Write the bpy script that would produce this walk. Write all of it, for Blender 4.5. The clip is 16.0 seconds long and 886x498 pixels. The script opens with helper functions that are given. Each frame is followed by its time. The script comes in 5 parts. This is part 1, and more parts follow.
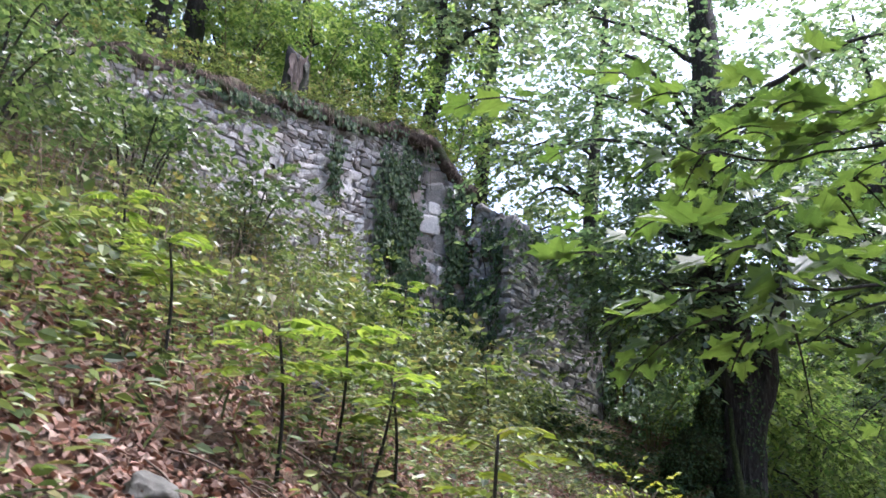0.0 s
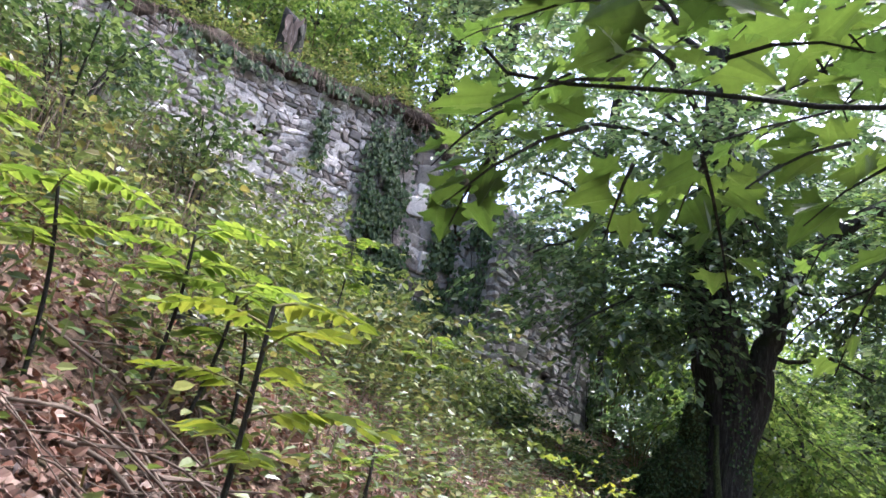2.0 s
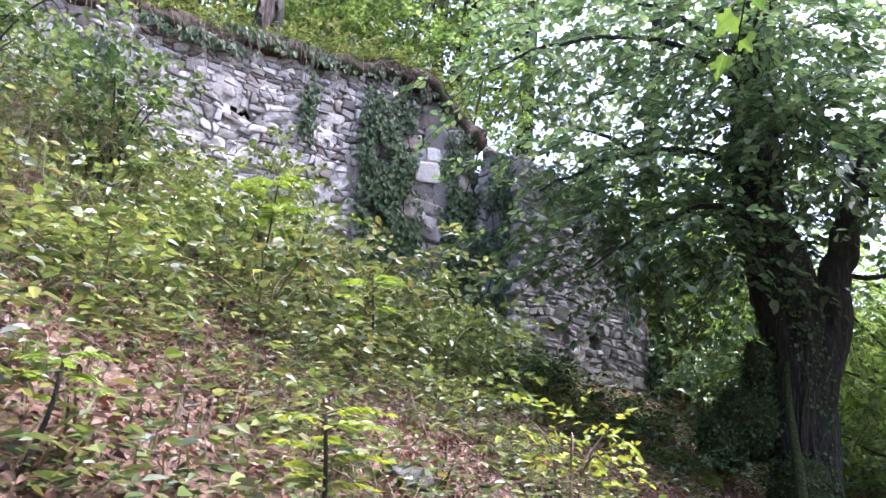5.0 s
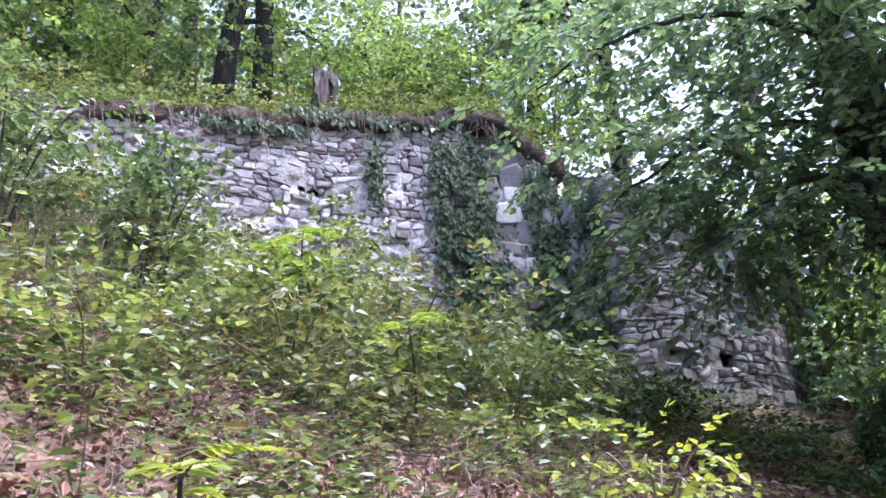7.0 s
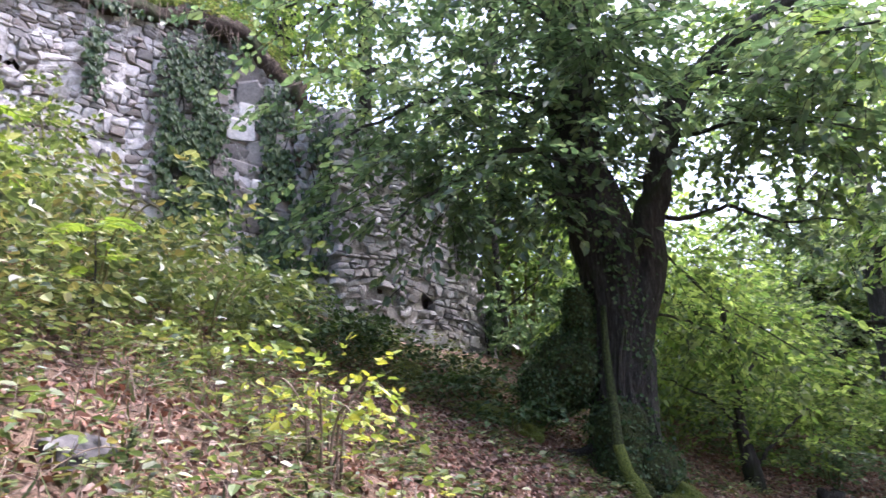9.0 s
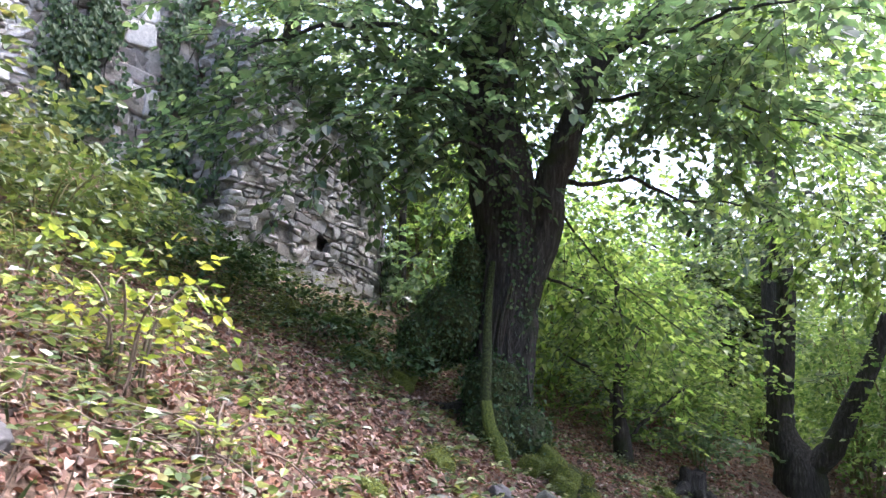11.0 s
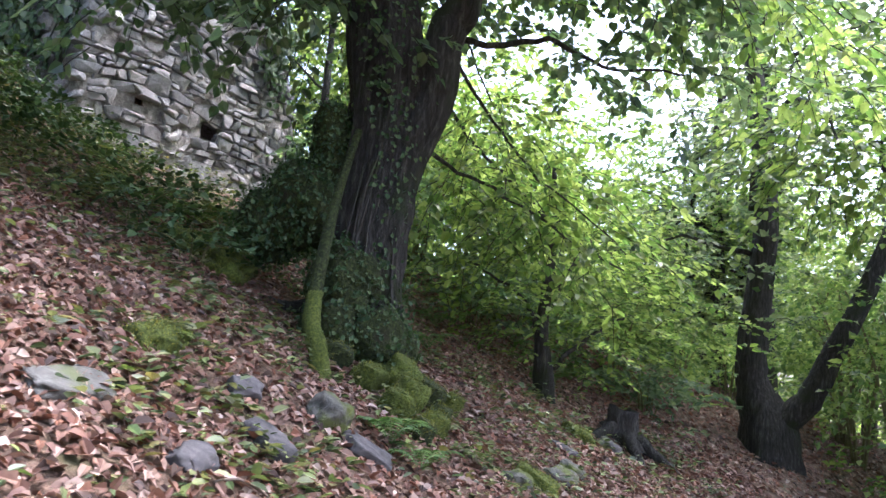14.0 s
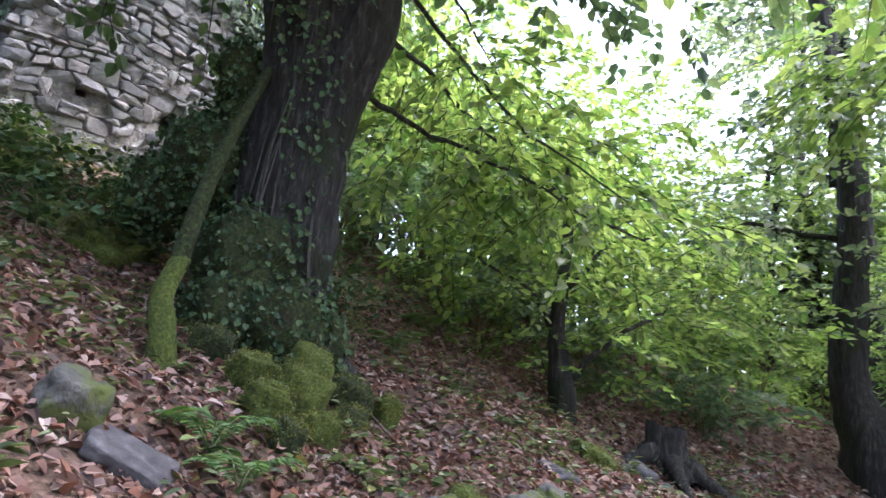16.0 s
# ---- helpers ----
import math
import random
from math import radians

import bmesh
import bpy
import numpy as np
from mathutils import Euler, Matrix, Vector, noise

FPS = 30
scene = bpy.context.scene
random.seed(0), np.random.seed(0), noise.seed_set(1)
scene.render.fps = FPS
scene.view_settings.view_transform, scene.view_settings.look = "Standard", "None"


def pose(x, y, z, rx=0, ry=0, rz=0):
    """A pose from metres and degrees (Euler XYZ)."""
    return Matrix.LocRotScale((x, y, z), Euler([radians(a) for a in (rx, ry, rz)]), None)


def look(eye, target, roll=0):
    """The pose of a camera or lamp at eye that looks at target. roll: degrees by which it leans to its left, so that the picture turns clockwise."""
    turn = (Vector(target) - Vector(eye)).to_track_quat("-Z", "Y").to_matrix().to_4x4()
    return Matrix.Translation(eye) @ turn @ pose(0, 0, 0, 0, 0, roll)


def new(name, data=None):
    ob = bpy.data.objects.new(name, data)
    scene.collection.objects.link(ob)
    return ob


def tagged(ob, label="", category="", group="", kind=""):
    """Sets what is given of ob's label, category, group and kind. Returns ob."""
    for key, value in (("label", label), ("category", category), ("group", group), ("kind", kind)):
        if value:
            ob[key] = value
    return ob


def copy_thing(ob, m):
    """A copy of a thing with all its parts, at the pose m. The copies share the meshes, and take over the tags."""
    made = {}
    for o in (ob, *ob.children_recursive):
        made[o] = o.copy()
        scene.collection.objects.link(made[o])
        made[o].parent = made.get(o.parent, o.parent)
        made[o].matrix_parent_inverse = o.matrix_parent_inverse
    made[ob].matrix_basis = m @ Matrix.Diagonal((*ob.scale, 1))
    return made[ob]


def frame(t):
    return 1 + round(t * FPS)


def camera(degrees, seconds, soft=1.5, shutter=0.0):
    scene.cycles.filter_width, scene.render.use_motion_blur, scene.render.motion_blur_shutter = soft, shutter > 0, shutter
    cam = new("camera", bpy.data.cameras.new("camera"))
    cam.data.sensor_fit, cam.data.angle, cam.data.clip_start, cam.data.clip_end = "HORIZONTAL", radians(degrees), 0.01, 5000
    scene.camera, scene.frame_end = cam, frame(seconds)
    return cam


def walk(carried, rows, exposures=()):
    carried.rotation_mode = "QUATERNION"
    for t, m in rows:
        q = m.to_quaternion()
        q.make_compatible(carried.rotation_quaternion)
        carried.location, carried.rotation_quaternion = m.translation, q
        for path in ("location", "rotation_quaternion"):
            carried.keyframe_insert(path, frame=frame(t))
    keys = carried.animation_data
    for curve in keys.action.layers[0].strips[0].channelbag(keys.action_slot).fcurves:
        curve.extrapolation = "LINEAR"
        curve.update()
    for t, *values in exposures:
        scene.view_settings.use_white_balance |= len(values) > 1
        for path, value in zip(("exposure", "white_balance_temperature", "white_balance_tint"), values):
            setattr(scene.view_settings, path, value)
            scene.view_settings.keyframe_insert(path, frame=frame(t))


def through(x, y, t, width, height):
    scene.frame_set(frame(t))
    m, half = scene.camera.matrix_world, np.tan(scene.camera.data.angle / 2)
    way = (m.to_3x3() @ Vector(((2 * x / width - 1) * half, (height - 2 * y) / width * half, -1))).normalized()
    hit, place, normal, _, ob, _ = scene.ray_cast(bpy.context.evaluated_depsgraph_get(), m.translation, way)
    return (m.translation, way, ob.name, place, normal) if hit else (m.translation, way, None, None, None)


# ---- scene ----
cam = camera(61.93, 16.0, soft=1.5, shutter=0.15)

PATH = [
    (0.0, pose(-2.885, -1.823, 1.851, 107.42, -4.03, -21.27)),
    (0.5, pose(-2.650, -1.679, 1.780, 105.12, -7.00, -22.73)),
    (1.0, pose(-2.416, -1.552, 1.732, 107.94, -5.12, -16.97)),
    (1.5, pose(-2.209, -1.416, 1.692, 110.13, -4.47, -16.29)),
    (2.0, pose(-2.061, -1.275, 1.678, 108.56, -9.28, -21.45)),
    (2.5, pose(-1.927, -1.192, 1.654, 105.61, -9.15, -19.01)),
    (3.0, pose(-1.678, -1.047, 1.618, 103.40, -8.84, -19.27)),
    (3.5, pose(-1.442, -0.931, 1.594, 101.02, -7.81, -12.54)),
    (4.0, pose(-1.191, -0.823, 1.542, 107.07, -8.37, -10.83)),
    (4.2, pose(-1.102, -0.762, 1.561, 106.86, -6.89, -11.86)),
    (6.3, pose(-0.131, -0.153, 1.519, 112.10, 1.51, -6.53)),
    (6.5, pose(-0.099, -0.119, 1.515, 112.57, 1.49, -4.20)),
    (7.0, pose(0.000, 0.000, 1.500, 112.90, 2.74, 1.16)),
    (7.5, pose(0.079, 0.076, 1.522, 113.06, 1.53, 4.53)),
    (8.0, pose(0.110, 0.026, 1.516, 114.20, 0.02, 3.12)),
    (8.5, pose(0.148, -0.041, 1.492, 109.23, 0.73, -7.54)),
    (9.0, pose(0.145, -0.046, 1.489, 106.64, 1.46, -20.93)),
    (9.5, pose(0.144, -0.010, 1.484, 105.03, 1.22, -25.67)),
    (9.7, pose(0.156, -0.007, 1.486, 104.54, 1.44, -26.53)),
    (11.8, pose(1.118, 0.341, 1.243, 100.88, -6.57, -28.27)),
    (12.0, pose(1.245, 0.411, 1.226, 98.81, -4.90, -27.15)),
    (12.5, pose(1.561, 0.583, 1.214, 99.26, -5.40, -28.26)),
    (13.0, pose(1.883, 0.718, 1.120, 100.36, -3.02, -23.48)),
    (13.5, pose(2.233, 0.756, 1.079, 100.12, -4.02, -23.47)),
    (14.0, pose(2.637, 0.905, 1.063, 101.23, -6.16, -26.91)),
    (14.5, pose(3.004, 1.076, 1.003, 106.66, -6.54, -25.42)),
    (15.0, pose(3.405, 1.271, 0.982, 105.53, -8.64, -26.77)),
    (15.5, pose(3.886, 1.524, 0.939, 104.33, -5.26, -26.29)),
    (16.0, pose(4.179, 1.883, 0.884, 104.44, -4.52, -19.26)),
]
walk(cam, PATH, exposures=[(0.0, 1.98, 5420, 17), (4.2, 2.45, 5500, 21), (6.3, 2.52, 5150, 28), (7.5, 2.42, 5150, 28), (9.7, 2.76, 5650, 21), (12.0, 2.9, 5400, 18), (14.5, 2.96, 5400, 19), (16.0, 2.96, 5400, 20)])

# ---- world and light ----
SUN_HIGH, SUN_FROM = radians(66), radians(92)
world = bpy.data.worlds.new("overcast_sky")
scene.world = world
world.use_nodes = True
wn = world.node_tree
sky = wn.nodes.new("ShaderNodeTexSky")
sky.sky_type = "NISHITA"
sky.sun_disc = False
sky.sun_elevation = SUN_HIGH
sky.sun_rotation = SUN_FROM
sky.air_density, sky.dust_density, sky.ozone_density = 1.0, 8.0, 0.3
wn.links.new(sky.outputs[0], wn.nodes["Background"].inputs["Color"])
wn.nodes["Background"].inputs["Strength"].default_value = 0.15

sun_data = bpy.data.lights.new("sun", "SUN")
sun_data.energy, sun_data.angle, sun_data.color = 1.4, radians(22), (1.0, 0.97, 0.93)
sun = new("sun", sun_data)
sun.matrix_world = look((0, 0, 30), Vector((0, 0, 30)) + Vector((-math.sin(SUN_FROM) * math.cos(SUN_HIGH), -math.cos(SUN_FROM) * math.cos(SUN_HIGH), -math.sin(SUN_HIGH))))


# ---- materials ----
def nodes_of(name):
    m = bpy.data.materials.new(name)
    m.use_nodes = True
    t = m.node_tree
    return m, t, t.nodes["Principled BSDF"], t.nodes["Material Output"]


def ramp_node(t, source, stops):
    r = t.nodes.new("ShaderNodeValToRGB")
    els = r.color_ramp.elements
    while len(els) < len(stops):
        els.new(0.5)
    for e, (p, c) in zip(els, stops):
        e.position, e.color = p, (*c, 1.0)
    t.links.new(source, r.inputs[0])
    return r.outputs[0]


def noise_node(t, scale, detail=5.0, rough=0.6, distort=0.0, stretch=None):
    g = t.nodes.new("ShaderNodeNewGeometry")
    source = g.outputs["Position"]
    if stretch:
        mp = t.nodes.new("ShaderNodeMapping")
        mp.inputs["Scale"].default_value = stretch
        t.links.new(source, mp.inputs["Vector"])
        source = mp.outputs[0]
    n = t.nodes.new("ShaderNodeTexNoise")
    n.inputs["Scale"].default_value, n.inputs["Detail"].default_value = scale, detail
    n.inputs["Roughness"].default_value, n.inputs["Distortion"].default_value = rough, distort
    t.links.new(source, n.inputs["Vector"])
    return n.outputs["Fac"]


def mix_node(t, fac, a, b, kind="MIX"):
    m = t.nodes.new("ShaderNodeMix")
    m.data_type, m.blend_type = "RGBA", kind
    if isinstance(fac, float):
        m.inputs[0].default_value = fac
    else:
        t.links.new(fac, m.inputs[0])
    for sock, v in ((m.inputs[6], a), (m.inputs[7], b)):
        if isinstance(v, tuple):
            sock.default_value = (*v, 1.0)
        else:
            t.links.new(v, sock)
    return m.outputs[2]


def bump_node(t, bsdf, height, strength, distance):
    b = t.nodes.new("ShaderNodeBump")
    b.inputs["Strength"].default_value, b.inputs["Distance"].default_value = strength, distance
    t.links.new(height, b.inputs["Height"])
    t.links.new(b.outputs[0], bsdf.inputs["Normal"])


def island(t, per_object=False):
    if per_object:
        return t.nodes.new("ShaderNodeObjectInfo").outputs["Random"]
    return t.nodes.new("ShaderNodeNewGeometry").outputs["Random Per Island"]


def surface(name, stops, scale, patch, patch_scale, patch_at, rough=0.9, bump=0.5, distance=0.02, stretch=None):
    """A rough natural surface: grain from one noise, larger patches of another colour."""
    m, t, b, _ = nodes_of(name)
    fine = noise_node(t, scale, 8.0, 0.7, 0.2, stretch)
    col = ramp_node(t, fine, stops)
    big = noise_node(t, patch_scale, 4.0, 0.6)
    mask = ramp_node(t, big, [(patch_at, (0, 0, 0)), (min(patch_at + 0.12, 1.0), (1, 1, 1))])
    t.links.new(mix_node(t, mask, col, patch), b.inputs["Base Color"])
    b.inputs["Roughness"].default_value = rough
    b.inputs["Specular IOR Level"].default_value = 0.25
    bump_node(t, b, fine, bump, distance)
    return m


def leaf_material(name, colours, through=0.4, rough=0.45, glow=(1.5, 1.6, 0.6), gloss=0.45, per_object=False):
    """Thin leaves: each one its own shade, light passing through."""
    m, t, b, out = nodes_of(name)
    rnd = island(t, per_object)
    n = len(colours)
    col = ramp_node(t, rnd, [((i + 0.5) / n, c) for i, c in enumerate(colours)])
    vein = noise_node(t, 60.0, 3.0, 0.6)
    col = mix_node(t, 0.35, col, ramp_node(t, vein, [(0.3, (0.55, 0.55, 0.5)), (0.7, (1.25, 1.25, 1.2))]), "MULTIPLY")
    t.links.new(col, b.inputs["Base Color"])
    b.inputs["Roughness"].default_value = rough
    b.inputs["Specular IOR Level"].default_value = gloss
    tr = t.nodes.new("ShaderNodeBsdfTranslucent")
    t.links.new(mix_node(t, 1.0, col, glow, "MULTIPLY"), tr.inputs["Color"])
    mx = t.nodes.new("ShaderNodeMixShader")
    mx.inputs[0].default_value = through
    t.links.new(b.outputs[0], mx.inputs[1])
    t.links.new(tr.outputs[0], mx.inputs[2])
    t.links.new(mx.outputs[0], out.inputs["Surface"])
    return m


def stone_material(name, colours, moss_at, per_object):
    m, t, b, _ = nodes_of(name)
    rnd = island(t, per_object)
    n = len(colours)
    col = ramp_node(t, rnd, [((i + 0.5) / n, c) for i, c in enumerate(colours)])
    fine = noise_node(t, 26.0, 9.0, 0.75, 0.4)
    col = mix_node(t, 0.7, col, ramp_node(t, fine, [(0.3, (0.35, 0.34, 0.33)), (0.5, (0.9, 0.9, 0.9)), (0.72, (1.45, 1.42, 1.38))]), "MULTIPLY")
    big = noise_node(t, 1.7, 5.0, 0.65)
    mask = ramp_node(t, big, [(moss_at, (0, 0, 0)), (moss_at + 0.1, (1, 1, 1))])
    col = mix_node(t, mask, col, (0.05, 0.052, 0.034))
    t.links.new(col, b.inputs["Base Color"])
    b.inputs["Roughness"].default_value = 0.92
    b.inputs["Specular IOR Level"].default_value = 0.2
    bump_node(t, b, fine, 0.8, 0.02)
    return m


M_GROUND = surface("soil_and_leaf_crumbs", [(0.3, (0.035, 0.024, 0.017)), (0.48, (0.10, 0.064, 0.042)), (0.6, (0.19, 0.125, 0.086)), (0.75, (0.32, 0.235, 0.18))], 22.0, (0.055, 0.07, 0.022), 1.1, 0.58, bump=1.0, distance=0.03)
M_EARTH = surface("dark_earth", [(0.3, (0.02, 0.015, 0.011)), (0.5, (0.06, 0.043, 0.031)), (0.72, (0.14, 0.105, 0.08))], 16.0, (0.045, 0.055, 0.02), 2.2, 0.52, bump=1.0, distance=0.05)
M_BARK = surface("dark_bark", [(0.3, (0.010, 0.009, 0.008)), (0.52, (0.034, 0.031, 0.027)), (0.72, (0.10, 0.092, 0.078))], 9.0, (0.024, 0.030, 0.013), 2.0, 0.55, bump=1.0, distance=0.06, stretch=(3.0, 3.0, 0.6))
M_BARK_PALE = surface("weathered_pale_wood", [(0.3, (0.05, 0.038, 0.03)), (0.52, (0.20, 0.15, 0.12)), (0.72, (0.5, 0.41, 0.35))], 7.0, (0.10, 0.08, 0.055), 3.0, 0.62, bump=0.8, distance=0.03, stretch=(5.0, 5.0, 0.5))
M_TWIG = surface("dead_twig", [(0.3, (0.06, 0.045, 0.034)), (0.6, (0.17, 0.13, 0.10)), (0.8, (0.30, 0.245, 0.20))], 12.0, (0.07, 0.055, 0.04), 4.0, 0.62)
M_GREENTWIG = surface("green_stem", [(0.3, (0.06, 0.055, 0.025)), (0.7, (0.16, 0.15, 0.06))], 12.0, (0.09, 0.07, 0.04), 4.0, 0.6)
M_MOSS = surface("moss", [(0.3, (0.02, 0.028, 0.006)), (0.5, (0.065, 0.085, 0.013)), (0.72, (0.16, 0.18, 0.025))], 55.0, (0.05, 0.055, 0.02), 5.0, 0.62, bump=1.0, distance=0.03)
# Darker copy of the moss, with shade put into its colour.
M_MOSS_DARK = surface("moss_with_painted_shade", [(0.3, (0.010, 0.013, 0.006)), (0.5, (0.030, 0.040, 0.012)), (0.72, (0.085, 0.10, 0.025))], 40.0, (0.03, 0.026, 0.014), 4.0, 0.6, bump=1.0, distance=0.04)
M_BARK_GREY = surface("grey_vine_bark", [(0.3, (0.02, 0.018, 0.015)), (0.6, (0.06, 0.055, 0.046)), (0.8, (0.12, 0.11, 0.095))], 14.0, (0.04, 0.05, 0.02), 3.0, 0.6, bump=0.6, distance=0.01)
M_MORTAR = surface("old_lime_mortar", [(0.3, (0.09, 0.082, 0.072)), (0.5, (0.24, 0.222, 0.20)), (0.7, (0.42, 0.39, 0.36))], 18.0, (0.06, 0.06, 0.04), 1.5, 0.6, bump=1.0, distance=0.03)
M_ROCK = surface("dark_flat_rock", [(0.3, (0.03, 0.028, 0.028)), (0.55, (0.075, 0.07, 0.07)), (0.75, (0.15, 0.14, 0.13))], 14.0, (0.06, 0.085, 0.02), 3.0, 0.6, bump=0.6, distance=0.02)
GREYS = [(0.25, 0.246, 0.245), (0.35, 0.342, 0.336), (0.17, 0.167, 0.165), (0.44, 0.425, 0.41), (0.29, 0.272, 0.258)]
PALES = [(0.30, 0.28, 0.265), (0.64, 0.61, 0.595), (0.16, 0.148, 0.138), (0.76, 0.73, 0.71), (0.40, 0.355, 0.325), (0.19, 0.165, 0.145)]
M_STONE_G = stone_material("grey_rubble_stone", GREYS, 0.66, True)
M_STONE_G2 = stone_material("grey_rubble_stone_joined", GREYS, 0.66, False)
M_MORTAR_P = surface("pale_lime_mortar", [(0.3, (0.12, 0.11, 0.10)), (0.45, (0.40, 0.375, 0.35)), (0.65, (0.72, 0.69, 0.66))], 13.0, (0.06, 0.06, 0.04), 1.5, 0.58, bump=1.0, distance=0.03)
M_ROCK_MOSS = surface("mossy_rock", [(0.3, (0.04, 0.04, 0.034)), (0.55, (0.095, 0.092, 0.078)), (0.75, (0.17, 0.165, 0.14))], 16.0, (0.075, 0.09, 0.022), 6.0, 0.47, bump=0.8, distance=0.03)
M_ROCK_PALE = surface("pale_grey_rock", [(0.3, (0.055, 0.053, 0.046)), (0.55, (0.11, 0.105, 0.092)), (0.75, (0.18, 0.17, 0.15))], 16.0, (0.09, 0.10, 0.05), 5.0, 0.56, bump=0.7, distance=0.02)
M_STONE_W = stone_material("white_dressed_stone", [(0.48, 0.46, 0.44), (0.64, 0.615, 0.59)], 0.7, True)
M_STONE_P = stone_material("pale_rubble_stone", PALES, 0.62, True)
M_STONE_P2 = stone_material("pale_rubble_stone_joined", PALES, 0.60, False)

L_LINDEN = leaf_material("broad_dull_green_leaf", [(0.045, 0.076, 0.042), (0.068, 0.108, 0.058), (0.09, 0.135, 0.070), (0.13, 0.17, 0.09)], 0.6, 0.28, (1.75, 1.8, 1.2), 0.75)
# Leaf tone lightened and greyed: haze of the wood is put into it.
L_FOREST = leaf_material("forest_leaf", [(0.05, 0.08, 0.042), (0.085, 0.125, 0.06), (0.12, 0.16, 0.078), (0.15, 0.185, 0.09)], 0.6, 0.36, (1.7, 1.65, 1.35))
# Brighter leaf tone: light from behind is put into the colour.
L_BRIGHT = leaf_material("backlit_green_leaf", [(0.06, 0.105, 0.032), (0.105, 0.16, 0.046), (0.15, 0.205, 0.06), (0.19, 0.24, 0.09)], 0.64, 0.4, (1.65, 1.7, 1.0))
L_BUSH = leaf_material("bramble_leaf", [(0.028, 0.044, 0.018), (0.085, 0.12, 0.042), (0.14, 0.18, 0.065), (0.05, 0.074, 0.03), (0.25, 0.27, 0.12), (0.035, 0.055, 0.022), (0.17, 0.155, 0.055)], 0.38, 0.4, (1.4, 1.35, 0.9))
L_YELLOW = leaf_material("yellow_green_leaf", [(0.16, 0.22, 0.04), (0.26, 0.30, 0.05), (0.36, 0.35, 0.05), (0.20, 0.26, 0.05)], 0.42, 0.5, (1.2, 1.2, 0.8))
L_MAPLE = leaf_material("maple_leaf", [(0.05, 0.085, 0.028), (0.075, 0.12, 0.036), (0.10, 0.145, 0.044)], 0.5, 0.35, (1.5, 1.55, 0.7))
L_FRESH = leaf_material("fresh_slope_leaf", [(0.035, 0.058, 0.02), (0.13, 0.175, 0.05), (0.065, 0.10, 0.034), (0.19, 0.23, 0.07), (0.04, 0.066, 0.024), (0.25, 0.275, 0.10), (0.10, 0.145, 0.045)], 0.32, 0.36, (1.5, 1.5, 0.8))
L_SHRUB = leaf_material("dark_shrub_leaf", [(0.03, 0.056, 0.024), (0.055, 0.088, 0.036), (0.085, 0.125, 0.05), (0.125, 0.165, 0.075)], 0.4, 0.32, (1.5, 1.5, 0.9))
L_IVY = leaf_material("ivy_leaf", [(0.022, 0.045, 0.018), (0.036, 0.07, 0.026), (0.055, 0.095, 0.036), (0.07, 0.10, 0.04)], 0.2, 0.5, gloss=0.28)
L_DRY = leaf_material("dry_fallen_leaf", [(0.05, 0.028, 0.020), (0.16, 0.082, 0.056), (0.26, 0.17, 0.13), (0.13, 0.055, 0.033), (0.40, 0.31, 0.26), (0.21, 0.10, 0.058), (0.08, 0.042, 0.030), (0.18, 0.078, 0.046)], 0.1, 0.6, (1.2, 1.0, 0.8))
L_FERN = leaf_material("fern_frond", [(0.06, 0.115, 0.04), (0.09, 0.155, 0.055), (0.12, 0.18, 0.065)], 0.4, 0.5)



# ---- mesh building ----
class Geo:
    def __init__(self):
        self.v, self.f, self.n = [], [], 0

    def add(self, v, *faces):
        v = np.asarray(v, float).reshape(-1, 3)
        for f in faces:
            self.f.append(np.asarray(f, int) + self.n)
        self.v.append(v)
        self.n += len(v)

    def mesh(self, name, smooth=False):
        me = bpy.data.meshes.new(name)
        v = np.concatenate(self.v)
        loops = np.concatenate([f.ravel() for f in self.f])
        sizes = np.concatenate([np.full(len(f), f.shape[1]) for f in self.f])
        me.vertices.add(len(v))
        me.vertices.foreach_set("co", v.ravel())
        me.loops.add(len(loops))
        me.loops.foreach_set("vertex_index", loops)
        me.polygons.add(len(sizes))
        me.polygons.foreach_set("loop_start", np.concatenate([[0], np.cumsum(sizes)[:-1]]))
        me.polygons.foreach_set("use_smooth", np.full(len(sizes), smooth))
        me.update(calc_edges=True)
        return me


def part(name, geo, material, parent=None, label="", smooth=False):
    me = geo.mesh(name, smooth) if isinstance(geo, Geo) else geo
    if not me.materials:
        me.materials.append(material)
    ob = new(name, me)
    if parent:
        ob.parent = parent
        ob.matrix_parent_inverse = parent.matrix_basis.inverted()
    return tagged(ob, label) if label else ob


def thing(name, at, label, category, group="", kind=""):
    ob = new(name)
    ob.matrix_basis = Matrix.Translation(at)
    return tagged(ob, label, category, group, kind)


def unit(a):
    a = np.asarray(a, float)
    return a / (np.linalg.norm(a, axis=-1, keepdims=True) + 1e-9)


OVATE = np.array([(0, 0), (0.28, 0.36), (0.66, 0.30), (1, 0), (0.66, -0.30), (0.28, -0.36)])
OVATE_F = np.array([(0, 3, 2, 1), (0, 5, 4, 3)])
DIAMOND = np.array([(0, 0), (0.42, 0.38), (1, 0), (0.42, -0.38)])
DIAMOND_F = np.array([(0, 3, 2, 1)])
LANCE = np.array([(0, 0), (0.3, 0.16), (0.65, 0.14), (1, 0), (0.65, -0.14), (0.3, -0.16)])
LOBES = [(0, 0), (-0.05, 0.20), (-0.20, 0.38), (-0.02, 0.36), (0.04, 0.50), (0.16, 0.36), (0.30, 0.46), (0.42, 0.64), (0.48, 0.46), (0.60, 0.44), (0.50, 0.24), (0.62, 0.15), (0.72, 0.24), (0.80, 0.12), (1, 0)]
MAPLE = np.array(LOBES + [(u, -w) for u, w in LOBES[-2:0:-1]])
